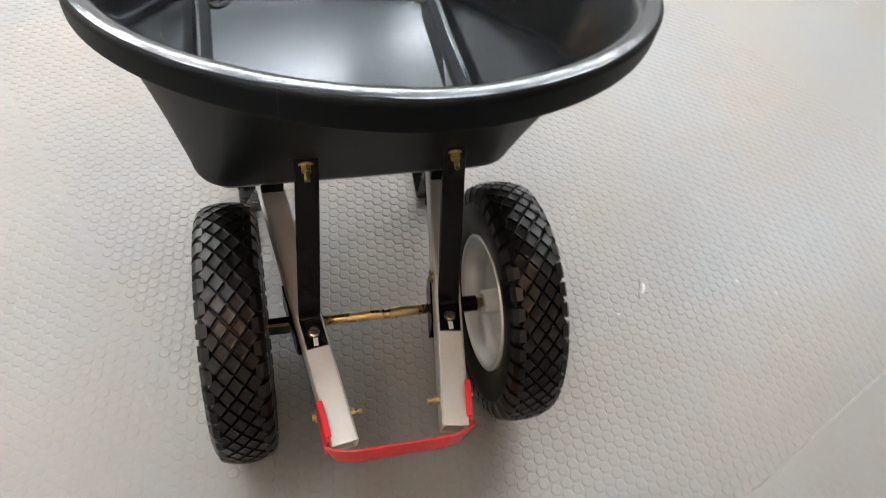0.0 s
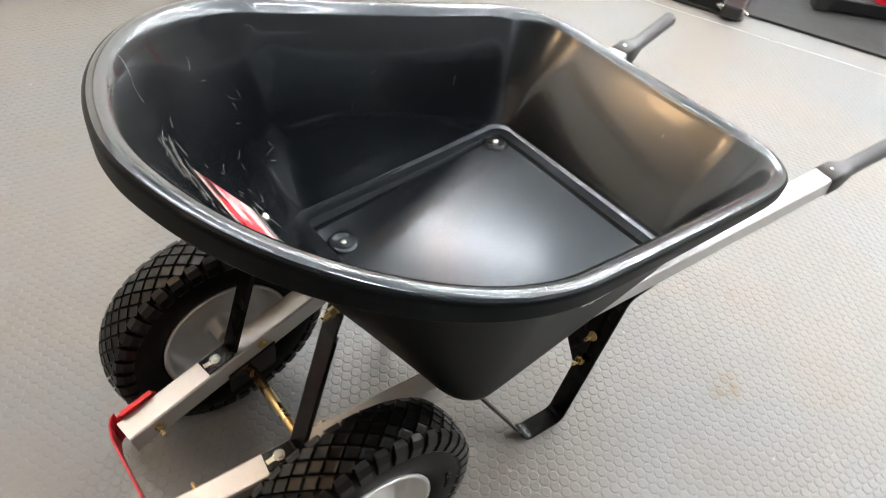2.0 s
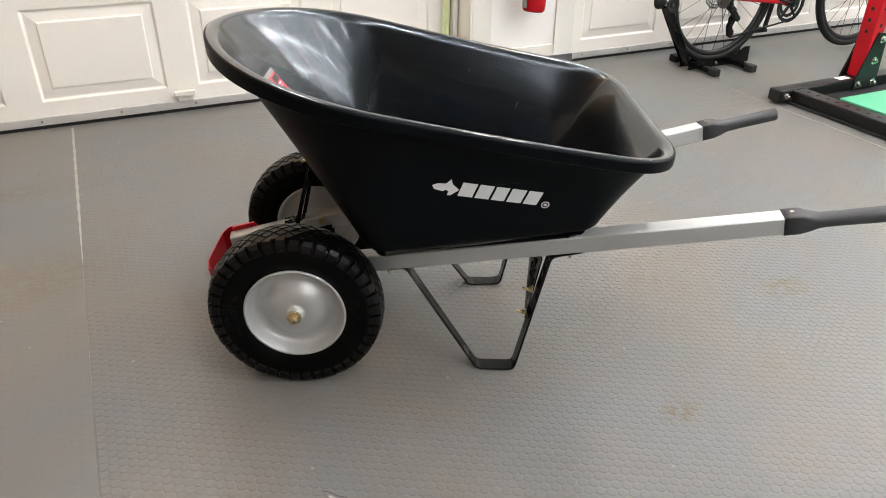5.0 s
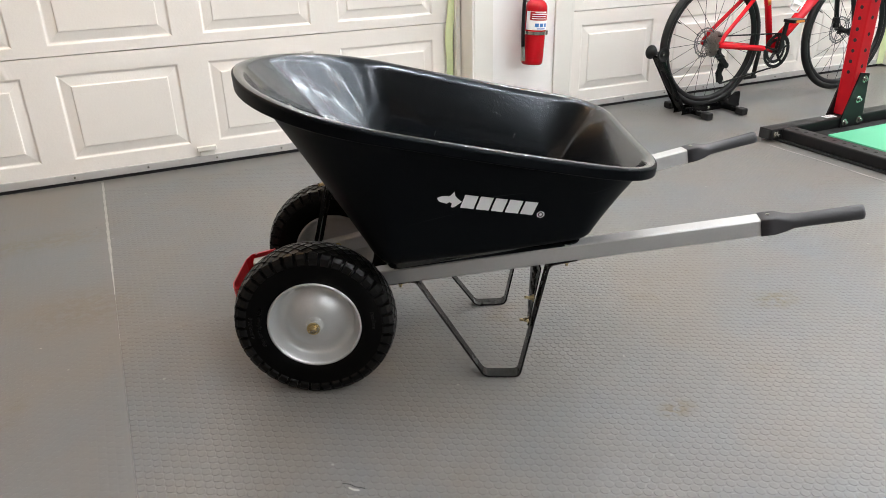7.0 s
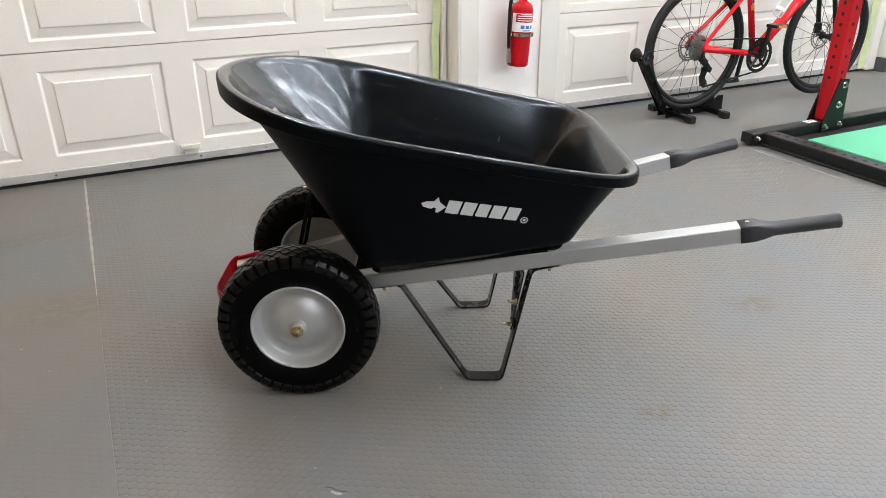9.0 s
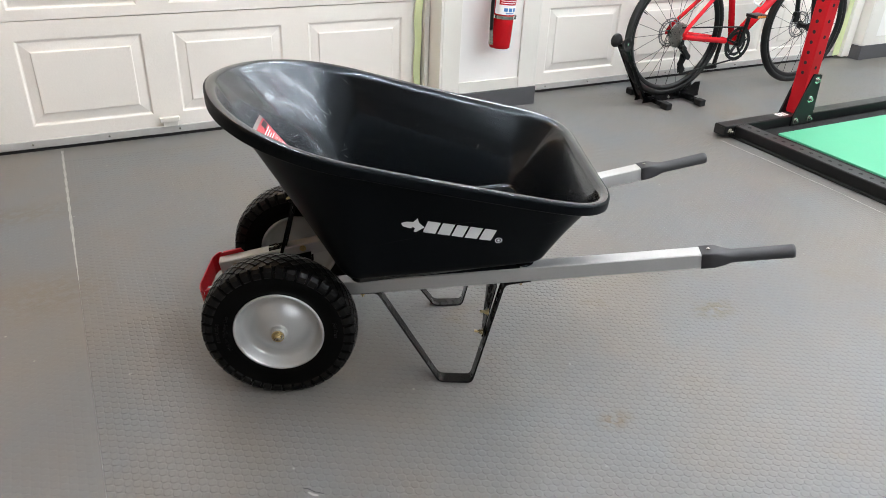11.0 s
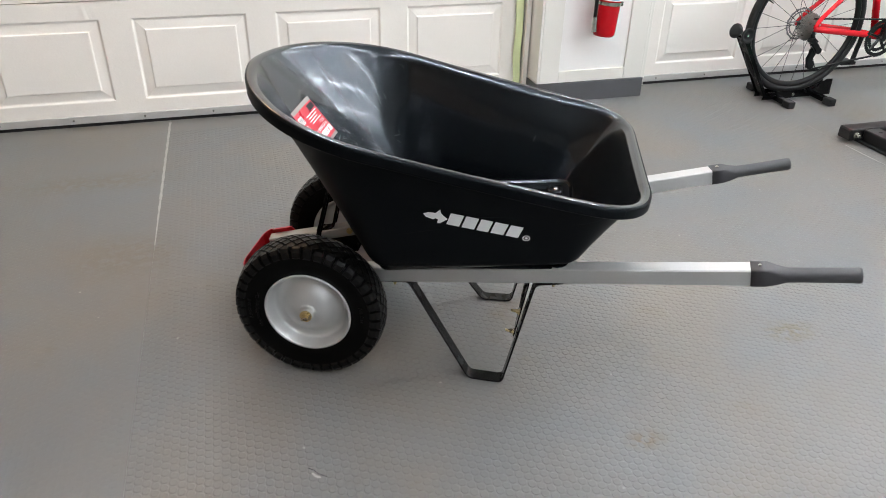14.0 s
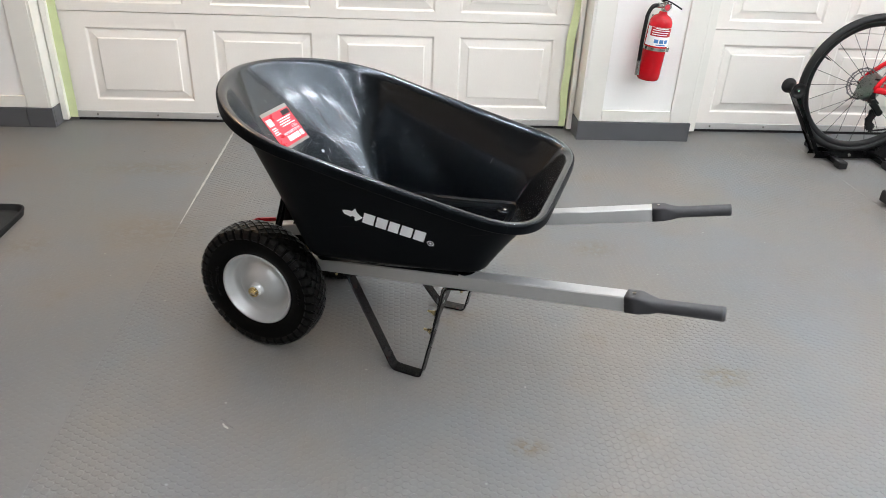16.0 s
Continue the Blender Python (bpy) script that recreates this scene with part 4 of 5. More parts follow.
    tyre = part("tyre", bm, "rubber", barrow, "black solid rubber tyre", smooth=True)
    tyre.matrix_basis = T
    # tread: diamond blocks in staggered rows, long lugs on the shoulders
    bm = bmesh.new()
    n = 40
    def spot(a, w, r):
        return Vector((r * math.cos(a), r * math.sin(a), w))
    def crown(w):
        return 0.1818 - 3.2 * w * w
    def block(a, w, da, dw, h):
        quad = [(a - da, w), (a, w - dw), (a + da, w), (a, w + dw)]
        top = [(a - da * 0.86, w), (a, w - dw * 0.86), (a + da * 0.86, w), (a, w + dw * 0.86)]
        lo = [bm.verts.new(spot(p, q, crown(q) - 0.006)) for p, q in quad]
        hi = [bm.verts.new(spot(p, q, crown(q) + h)) for p, q in top]
        dish = [(a - da * 0.60, w), (a, w - dw * 0.60), (a + da * 0.60, w), (a, w + dw * 0.60)]
        mid = [bm.verts.new(spot(p, q, crown(q) + h - 0.0007)) for p, q in dish]
        bm.faces.new(mid)
        for i in range(4):
            j = (i + 1) % 4
            bm.faces.new((hi[i], hi[j], mid[j], mid[i]))
            bm.faces.new((lo[i], lo[j], hi[j], hi[i]))
    da = math.pi / n
    for r, w in enumerate((-0.029, -0.0145, 0.0, 0.0145, 0.029)):
        for i in range(n):
            block((2 * i + (r % 2)) * da, w, da * 0.93, 0.0134, 0.0050)
    for sd_ in (-1, 1):
        for i in range(n):
            a = (2 * i + 1) * da
            rows_ = []
            for w, r in ((0.0335, crown(0.0335) + 0.0048), (0.0445, 0.1802), (0.0518, 0.1715), (0.0541, 0.1590), (0.0528, 0.1570)):
                k = 0.56 if w < 0.04 else 0.68
                rows_.append([spot(a - da * k, sd_ * w, r), spot(a + da * k, sd_ * w, r), spot(a + da * k * 1.15, sd_ * (w - 0.006), r - 0.007), spot(a - da * k * 1.15, sd_ * (w - 0.006), r - 0.007)])
            loft_rows(bm, rows_)
    bmesh.ops.recalc_face_normals(bm, faces=bm.faces)
    tread = part("tread", bm, "tread", tyre)
    tread["kind"] = "stuff"
    # raised writing on the outer wall
    for text, mid, size, rad in (("4.80/4.00-8", 180, 0.0125, 0.143), ("Not for Highway Use", 180, 0.0115, 0.126), ("Flat Free", 5, 0.0125, 0.136)):
        def place(co, mid=mid, rad=rad):
            a = math.radians(mid) - (co.x / rad if s < 0 else -co.x / rad) * (1 if s < 0 else -1) * 1.0
            r = rad + co.y
            wz = 0.0516 - 4.0 * max(0.0, 0.142 - r) ** 2 - 14.0 * max(0.0, r - 0.150) ** 2
            return Vector((r * math.cos(a), r * math.sin(a), wz + 0.0002 + co.z))
        writing("writing", text, size, "tread", place, tyre, 0.0016)
    # pressed rim
    bm = bmesh.new()
    lathe(bm, [(0.1065, 0.0395), (0.1078, 0.0445), (0.1066, 0.0468), (0.1046, 0.0474), (0.1026, 0.0466), (0.1012, 0.0446), (0.0995, 0.0400), (0.0955, 0.0290), (0.0925, 0.0175), (0.0905, 0.0130), (0.0880, 0.0100), (0.0850, 0.0086), (0.0790, 0.0074), (0.0745, 0.0076), (0.0710, 0.0090), (0.0675, 0.0118), (0.0635, 0.0160), (0.0585, 0.0216), (0.0520, 0.0276), (0.0430, 0.0335), (0.0330, 0.0378), (0.0250, 0.0390), (0.0215, 0.0394),
               (0.0200, 0.0400), (0.0192, 0.0420), (0.0186, 0.0428), (0.0178, 0.0440), (0.0176, 0.0475), (0.0180, 0.0480), (0.0180, 0.0495), (0.0176, 0.0500), (0.0174, 0.0540), (0.0178, 0.0545), (0.0178, 0.0560), (0.0172, 0.0565), (0.0170, 0.0592), (0.0162, 0.0602), (0.008, 0.0602), (0.008, -0.0415), (0.0150, -0.0415), (0.0180, -0.0400), (0.0195, -0.004), (0.03, -0.002), (0.055, -0.002), (0.070, -0.004), (0.086, 0.0), (0.093, -0.025), (0.0985, -0.0405), (0.1020, -0.0462), (0.1055, -0.0470), (0.1078, -0.0445), (0.1065, -0.0395), (0.097, -0.01), (0.1, 0.03)], 80, close=True)
    rim = part("rim", bm, "rim", tyre, "silver painted steel wheel rim", smooth=True)
    return tyre


def loft_rows(bm, rows_):
    vr = [[bm.verts.new(p) for p in r] for r in rows_]
    for a, b in zip(vr, vr[1:]):
        for i in range(4):
            j = (i + 1) % 4
            bm.faces.new((a[i], a[j], b[j], b[i]))
    bm.faces.new(vr[0])
    bm.faces.new(vr[-1])


for s in (-1, 1):
    wheel(s * 0.2012, s)


# ---- marks and fittings on the tray ----
def on_side(a, b, lift=0.0008):
    """A spot of the print on the tray's side: a along the print from its tip, b up."""
    x, z = 0.287 + 0.98 * a + 0.18 * b, 0.498 - 0.175 * a + 0.98 * b
    p, n = touch((x, -1.0, z), (0, 1, 0))
    return p + n * lift


def print_shape(outline, name):
    bm = bmesh.new()
    vs = [bm.verts.new(on_side(a, b)) for a, b in outline]
    f = bm.faces.new(vs)
    if f.normal.y > 0:
        f.normal_flip()
    r = bmesh.ops.extrude_face_region(bm, geom=[f])
    for v in r["geom"]:
        if isinstance(v, bmesh.types.BMVert):
            v.co.y -= 0.0004
    bmesh.ops.triangulate(bm, faces=bm.faces)
    bmesh.ops.recalc_face_normals(bm, faces=bm.faces)
    return part(name, bm, "logo", tray, "plain white printed mark")


print_shape([(0.0, 0.0), (0.010, 0.006), (0.026, 0.008), (0.030, 0.014), (0.0335, 0.020), (0.0385, 0.008), (0.0535, -0.003), (0.047, -0.010), (0.038, -0.019), (0.0325, -0.0185), (0.0335, -0.009), (0.028, -0.0065), (0.0225, -0.011), (0.006, -0.008)], "printed_mark")
for i, (w, k) in enumerate(((0.0285, 0.0), (0.0275, 0.0), (0.0255, 0.0), (0.0285, 0.0), (0.0275, 0.0))):
    a = 0.0525 + sum((0.031, 0.030, 0.028, 0.031, 0.030)[:i]) + 0.0025 * i
    lo, hi = -0.0175, 0.0155
    sk = 0.0050
    o = [(a, lo), (a + w, lo), (a + w + sk, hi), (a + sk, hi)]
    print_shape(o, "printed_block")
bm = bmesh.new()
cen = (0.2275, -0.014)
for r0, r1 in ((0.0062, 0.0084), (0.0, 0.0034)):
    n = 20
    ro = [bm.verts.new(on_side(cen[0] + r1 * math.cos(2 * math.pi * i / n), cen[1] + r1 * math.sin(2 * math.pi * i / n), 0.0011)) for i in range(n)]
    if r0:
        ri = [bm.verts.new(on_side(cen[0] + r0 * math.cos(2 * math.pi * i / n), cen[1] + r0 * math.sin(2 * math.pi * i / n), 0.0011)) for i in range(n)]
        for i in range(n):
            j = (i + 1) % n
            bm.faces.new((ro[i], ro[j], ri[j], ri[i]))
    else:
        bm.faces.new(ro)
part("printed_ring", bm, "logo", tray)


def on_nose(y, d, lift=0.0006):
    """A spot inside the tray's nose: y across, d down the slope from the paper's upper edge."""
    z = 0.626 - d * 0.84
    p, n = touch((0.30, y, z), (-1, 0, 0))
    return p + n * lift


def nose_patch(y0, y1, d0, d1, lift, name, material, parent, label="", nu=10, nv=8):
    bm = bmesh.new()
    g = [[bm.verts.new(on_nose(y0 + (y1 - y0) * i / nu + 0.10 * ((d0 + (d1 - d0) * j / nv) - 0.06), d0 + (d1 - d0) * j / nv, lift)) for j in range(nv + 1)] for i in range(nu + 1)]
    for i in range(nu):
        for j in range(nv):
            bm.faces.new((g[i][j], g[i + 1][j], g[i + 1][j + 1], g[i][j + 1]))
    bmesh.ops.recalc_face_normals(bm, faces=bm.faces)
    return part(name, bm, material, parent, label)


paper = nose_patch(-0.068, 0.062, 0.0, 0.112, 0.0008, "paper_label", "label", tray, "red paper label with white print")
nose_patch(-0.068, 0.062, 0.0, 0.010, 0.0012, "border_strip", "border", paper, "dull silver border strip", 10, 1)
nose_patch(-0.068, 0.062, 0.104, 0.112, 0.0012, "border_strip", "border", paper, "dull silver border strip", 10, 1)
nose_patch(0.020, 0.058, 0.014, 0.028, 0.0014, "dark_box", "carbon", paper, "", 4, 1)
nose_patch(-0.062, -0.036, 0.020, 0.040, 0.0014, "white_box", "logo", paper, "", 3, 2)
for i in range(6):
    nose_patch(-0.060 + 0.004 * i, -0.0585 + 0.004 * i, 0.022, 0.038, 0.0017, "code_bar", "carbon", paper, "", 1, 1)
for i in range(4):
    nose_patch(-0.060, -0.040 + 0.003 * (i % 2), 0.046 + 0.006 * i, 0.0485 + 0.006 * i, 0.0014, "print_line", "logo", paper, "", 2, 1)
for i in range(4):
    nose_patch(-0.018 + 0.006 * (i % 2), 0.052 - 0.008 * (i % 3), 0.032 + 0.0065 * i, 0.0345 + 0.0065 * i, 0.0014, "print_line", "logo", paper, "", 4, 1)
for k, (a, b) in enumerate(((-0.022, -0.012), (-0.010, 0.0), (0.002, 0.011), (0.013, 0.023), (0.025, 0.035), (0.040, 0.056))):
    nose_patch(a, b, 0.081, 0.096, 0.0014, "print_block", "logo", paper, "", 2, 2)


def paper_place(y, d):
    def place(co):
        return on_nose(y - co.x + 0.10 * (d - co.y - 0.06), d + co.y, 0.0016)
    return place


writing("writing", "POLY", 0.012, "logo", paper_place(0.038, 0.062), paper, 0.0)
writing("writing", "WHEELBARROW", 0.011, "logo", paper_place(0.012, 0.073), paper, 0.0)

# pale scuffs and scratches inside the nose, each a thin raised burr
rng = random.Random(11)


def scuff(y, d, length, tilt, width):
    bm = bmesh.new()
    n = 7
    side = []
    wob = [rng.uniform(-0.0022, 0.0022) for _ in range(n + 1)]
    for i in range(n + 1):
        f = i / n
        w = width * (0.25 + 0.75 * math.sin(math.pi * min(1, max(0, f * 0.9 + 0.05)))) * rng.uniform(0.6, 1.2)
        yy = y + length * f * math.sin(tilt) + wob[i]
        dd = d + length * f * math.cos(tilt)
        side.append((bm.verts.new(on_nose(yy - w, dd, 0.0003)), bm.verts.new(on_nose(yy + w, dd, 0.0003)), bm.verts.new(on_nose(yy, dd, 0.0007))))
    for a, b in zip(side, side[1:]):
        bm.faces.new((a[0], b[0], b[2], a[2]))
        bm.faces.new((a[2], b[2], b[1], a[1]))
    bmesh.ops.recalc_face_normals(bm, faces=bm.faces)
    part("scuff", bm, "scuff", tray)


for i in range(22):
    scuff(rng.uniform(-0.03, 0.085), rng.uniform(-0.045, -0.004), rng.uniform(0.010, 0.045), rng.uniform(1.1, 1.9) - math.pi * (i % 2), rng.uniform(0.0002, 0.0007))
for i in range(14):
    scuff(rng.uniform(-0.07, 0.07), rng.uniform(0.116, 0.132), rng.uniform(0.008, 0.03), rng.uniform(1.2, 1.9), rng.uniform(0.0002, 0.0007))
for i in range(14):
    scuff(rng.uniform(-0.13, 0.13), rng.uniform(-0.05, 0.125), rng.uniform(0.003, 0.012), rng.uniform(-0.6, 0.6), rng.uniform(0.0002, 0.0006))



def scratch(p, d, length, bend, width):
    """A fine curved scratch on the tray's inside that starts beside p and runs along d."""
    bm = bmesh.new()
    p, d = Vector(p), Vector(d).normalized()
    rows_ = []
    for i in range(8):
        hit, nrm, _, _ = TREE.find_nearest(p)
        if nrm.dot(Vector((0.4, 0, 0.5)) - hit) < 0:
            nrm = -nrm
        d = (d - nrm * d.dot(nrm)).normalized()
        w = nrm.cross(d) * width * (0.4 + 0.6 * math.sin(math.pi * (i + 0.5) / 8))
        rows_.append((bm.verts.new(hit + nrm * 0.0002 - w), bm.verts.new(hit + nrm * 0.0005), bm.verts.new(hit + nrm * 0.0002 + w)))
        p = hit + d * (length / 7)
        d = d + nrm.cross(d) * (bend + rng.uniform(-0.15, 0.15))
    for a, b in zip(rows_, rows_[1:]):
        bm.faces.new((a[0], b[0], b[1], a[1]))
        bm.faces.new((a[1], b[1], b[2], a[2]))
    bmesh.ops.recalc_face_normals(bm, faces=bm.faces)
    part("scratch", bm, "scuff", tray)


for x, y, z, spread, count in ((0.03, 0.15, 0.52, 0.05, 12), (0.10, 0.21, 0.47, 0.05, 10), (0.18, 0.27, 0.53, 0.06, 7), (-0.05, -0.12, 0.60, 0.06, 10), (0.10, 0.20, 0.60, 0.05, 6), (0.40, 0.27, 0.48, 0.12, 8), (0.66, -0.05, 0.45, 0.08, 6), (0.40, -0.27, 0.48, 0.12, 6), (0.0, 0.25, 0.64, 0.022, 16), (-0.06, 0.10, 0.66, 0.05, 10), (0.05, -0.20, 0.58, 0.05, 8)):
    for i in range(count):
        scratch((x + rng.uniform(-spread, spread), y + rng.uniform(-spread, spread), z + rng.uniform(-spread, spread)),
                (rng.uniform(-1, 1), rng.uniform(-1, 1), rng.uniform(-1, 1)), rng.uniform(0.006, 0.028), rng.uniform(-0.25, 0.25), rng.uniform(0.00018, 0.00045))

# dished washers and bolt heads in the tray's floor and nose
for x, y in ((0.579, 0.1845), (0.579, -0.1845), (0.208, 0.147), (0.208, -0.147)):
    p, n = touch(TRAY_TURN @ Vector((x, y, 0.6)), (0, 0, -1))
    bm = bmesh.new()
    lathe(bm, [(0.0, 0.0003), (0.0080, 0.0003), (0.0105, 0.0006), (0.0165, 0.0030), (0.0200, 0.0040), (0.0225, 0.0036), (0.0250, 0.0018), (0.0270, -0.001)], 40, m=Matrix.Translation(p))
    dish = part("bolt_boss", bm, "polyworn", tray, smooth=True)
    bm = bmesh.new()
    lathe(bm, [(0.0, 0.0050), (0.003, 0.0047), (0.006, 0.0030), (0.0074, 0.0008), (0.0075, 0.0)], 20, m=Matrix.Translation(p))
    part("bolt", bm, "chrome", dish, "bright carriage bolt", smooth=True)
for y in (-0.0895, 0.0895):
    p, n = touch((0.3, y, 0.487), (-1, 0, 0))
    bm = bmesh.new()
    lathe(bm, [(0.0, 0.0045), (0.003, 0.0042), (0.006, 0.0025), (0.0074, 0.0)], 20, m=Matrix.Translation(p) @ frame_to(n))
    part("bolt", bm, "chrome", tray, "bright carriage bolt", smooth=True)


# ---- fire extinguisher ----
ext = thing("fire_extinguisher", "red fire extinguisher with black hose hung on a white wall", "fire extinguisher", WM @ pose(1.512, 1.492, 0.345, 0, 0, 0) @ pose(0, 0, 0, 0, 4, 0) @ Matrix.Diagonal((0.97, 0.97, 1.115, 1)))
bm = bmesh.new()
lathe(bm, [(0.0, 0.004), (0.040, 0.003), (0.049, 0.0), (0.0545, 0.008), (0.0555, 0.03), (0.0555, 0.232), (0.0540, 0.246), (0.048, 0.258), (0.036, 0.268), (0.022, 0.274), (0.018, 0.286), (0.0, 0.286)], 48)
part("cylinder", bm, "extred", ext, "glossy red steel cylinder", smooth=True)


def sleeve(a0, a1, z0, z1, r, name, material, label="", n=24):
    bm = bmesh.new()
    rows = []
    z0, z1 = z0 + 0.021, z1 + 0.021
    for i in range(n + 1):
        a = math.radians(a0 + (a1 - a0) * i / n)
        c_, s_ = math.cos(a), math.sin(a)
        rows.append([(r * c_, r * s_, z0), (r * c_, r * s_, z1), ((r - 0.0006) * c_, (r - 0.0006) * s_, z1), ((r - 0.0006) * c_, (r - 0.0006) * s_, z0)])
    loft(bm, rows)
    return part(name, bm, material, ext, label, smooth=False)


sleeve(-172, -8, 0.128, 0.205, 0.0564, "label_sleeve", "logo", "white printed label")
sleeve(-150, -30, 0.168, 0.204, 0.0568, "label_panel", "rackred")
for i in range(3):
    sleeve(-140, -62 + 6 * i, 0.174 + 0.009 * i, 0.177 + 0.009 * i, 0.0571, "print_line", "logo")
sleeve(-125, -60, 0.1985, 0.2025, 0.0571, "print_line", "logo")
for i in range(3):
    sleeve(-122 + 26 * i, -102 + 26 * i, 0.141, 0.156, 0.0569, "picture_box", "blue", "small blue picture panel", 6)
sleeve(-110, -62, 0.132, 0.136, 0.0569, "print_line", "blue")
sleeve(-180, 0, 0.108, 0.122, 0.0585, "strap", "chrome", "bright steel wall strap")
bm = bmesh.new()
box(bm, 0.035, 0.062, -0.030, 0.005, 0.126, 0.146, 0.003)
part("strap_buckle", bm, "chrome", ext)
bm = bmesh.new()
box(bm, -0.02, 0.02, 0.054, 0.060, 0.06, 0.26, 0.002)
box(bm, -0.03, 0.03, 0.030, 0.060, 0.255, 0.262, 0.002)
part("wall_bracket", bm, "blackpaint", ext, "black steel wall bracket")
bm = bmesh.new()
rod(bm, (0, 0, 0.28), (0, 0, 0.325), 0.0145, 20)
rod(bm, (-0.034, 0, 0.308), (0.03, 0, 0.308), 0.011, 16)
part("valve", bm, "chrome", ext, "bright metal valve")
bm = bmesh.new()
rod(bm, (0.004, -0.012, 0.306), (0.004, -0.028, 0.306), 0.0165, 24)
part("gauge", bm, "chrome", ext)
bm = bmesh.new()
rod(bm, (0.004, -0.0282, 0.306), (0.004, -0.0292, 0.306), 0.0125, 24)
part("gauge_face", bm, "label", ext, "red gauge face")
bm = bmesh.new()
sweep(bm, rounded([(-0.02, 0, 0.325), (0.0, 0, 0.332), (0.045, 0, 0.318), (0.085, 0, 0.302)], 0.02), flat(0.018, 0.006), side=(0, 1, 0))
part("carry_handle", bm, "blackpaint", ext, "black carry handle")
bm = bmesh.new()
sweep(bm, rounded([(-0.012, 0, 0.33), (0.006, 0, 0.350), (0.04, 0, 0.372), (0.075, 0, 0.380)], 0.02), flat(0.018, 0.006), side=(0, 1, 0))
part("squeeze_lever", bm, "blackpaint", ext, "black squeeze lever")
bm = bmesh.new()
sweep(bm, rounded([(-0.034, -0.002, 0.308), (-0.060, -0.006, 0.304), (-0.078, -0.010, 0.27), (-0.076, -0.014, 0.16), (-0.070, -0.018, 0.075)], 0.03, 8), ring(0.0092, 12))
part("hose", bm, "carbon", ext, "black rubber hose", smooth=True)
bm = bmesh.new()
rod(bm, (-0.070, -0.018, 0.078), (-0.064, -0.020, 0.018), 0.0105, 16, 0.013)
part("nozzle", bm, "chrome", ext, "metal nozzle")

# ---- squat rack ----
rack = thing("power_rack", "black steel rack base with one red upright post", "power rack", WM.copy())


def square_tube(name, x0, x1, y0, y1, z0, z1, material, label="", bevel=0.006):
    bm = bmesh.new()
    box(bm, x0, x1, y0, y1, z0, z1, bevel)
    return part(name, bm, material, rack, label)


back = square_tube("back_member", 2.398, 4.3, 0.752, 0.826, 0.012, 0.064, "steel", "black steel cross member")
# dark plate on the solid end, standing for the shade inside the tube
bm = bmesh.new()
box(bm, 2.3955, 2.3985, 0.758, 0.820, 0.018, 0.058, 0.001)
part("end_shade_plate", bm, "dark", back)
bolt("bolt", (2.432, 0.752, 0.038), (0, -1, 0), back, 0.012, 0.010, 0.018, 0.012, "chrome")
front = square_tube("side_member", 2.462, 2.546, -0.243, 0.750, 0.012, 0.064, "steel", "black steel side member with a row of holes")
# dark discs laid on the steel in place of the shade inside each hole
hole_shade_disc = None
for i in range(19):
    m = Matrix.Translation((2.505, 0.70 - 0.0508 * i, 0.0642))
    if hole_shade_disc is None:
        bm = bmesh.new()
        lathe(bm, [(0.0, 0.0004), (0.0085, 0.0005), (0.0092, 0.0)], 16)
        hole_shade_disc = part("hole_shade_disc", bm, "dark", front)
        hole_shade_disc.matrix_basis = m
    else:
        same("hole_shade_disc", hole_shade_disc, m, front)
fore = square_tube("front_member", 2.412, 4.3, -0.324, -0.246, 0.012, 0.064, "steel", "black steel cross member with an open end")
# another dark plate for the shade in this open end
bm = bmesh.new()
box(bm, 2.4095, 2.4125, -0.317, -0.253, 0.018, 0.058, 0.001)
part("end_shade_plate", bm, "dark", fore)
for v, d in ((-0.246, 1), (-0.324, -1)):
    bolt("bolt", (2.450, v, 0.038), (0, d, 0), fore, 0.012, 0.010, 0.018, 0.012, "chrome")
for v in (0.752, -0.324):
    post = square_tube("upright", 2.902, 2.978, v, v + 0.076, 0.065, 2.25, "rackred", "red steel upright with holes")
    for i in range(28):
        z = 0.30 + 0.0508 * i
        if i < 19:
            same("hole_shade_disc", hole_shade_disc, Matrix.Translation((2.940, v - 0.0002, 0.31 + 0.0762 * i)) @ pose(0, 0, 0, 90, 0, 0), post)
        same("hole_shade_disc", hole_shade_disc, Matrix.Translation((2.9018, v + 0.038, z - 0.02)) @ pose(0, 0, 0, 0, -90, 0), post)
    for v0, v1 in ((v - 0.008, v - 0.0005), (v + 0.0765, v + 0.084)):
        bm = bmesh.new()
        o = [(2.862, 0.014), (3.012, 0.014), (3.012, 0.075), (2.998, 0.272), (2.938, 0.280), (2.862, 0.060)]
        loft(bm, [[(u, v0, z) for u, z in o], [(u, v1, z) for u, z in o]])
        part("gusset_plate", bm, "steel", rack, "black bolted gusset plate")
    for u, z in ((2.886, 0.040), (2.990, 0.042), (2.955, 0.148), (2.970, 0.246)):
        bolt("bolt", (u, v - 0.008, z), (0, -1, 0), rack, 0.0115, 0.010, 0.018, 0.008, "chrome")
        if v < 0:
            bolt("bolt", (u, v + 0.084, z), (0, 1, 0), rack, 0.0115, 0.010, 0.018, 0.008, "chrome")
for a, b in ((2.800, 2.822), (2.827, 2.848), (2.853, 2.870), (3.02, 3.04), (3.045, 3.06)):
    bm = bmesh.new()
    box(bm, a, b, 0.775, 0.815, 0.0642, 0.0650)
    part("printed_block", bm, "logo", back, "plain white printed mark")
bm = bmesh.new()
box(bm, 2.452, 4.3, -0.33, 0.83, 0.0013, 0.0118, 0.002)
box(bm, 2.53, 4.3, -1.4, -0.3305, 0.0013, 0.0118, 0.002)
ob = tagged(part("rubber_mat", bm, "matblack"), "black rubber mat under the rack", "mat")
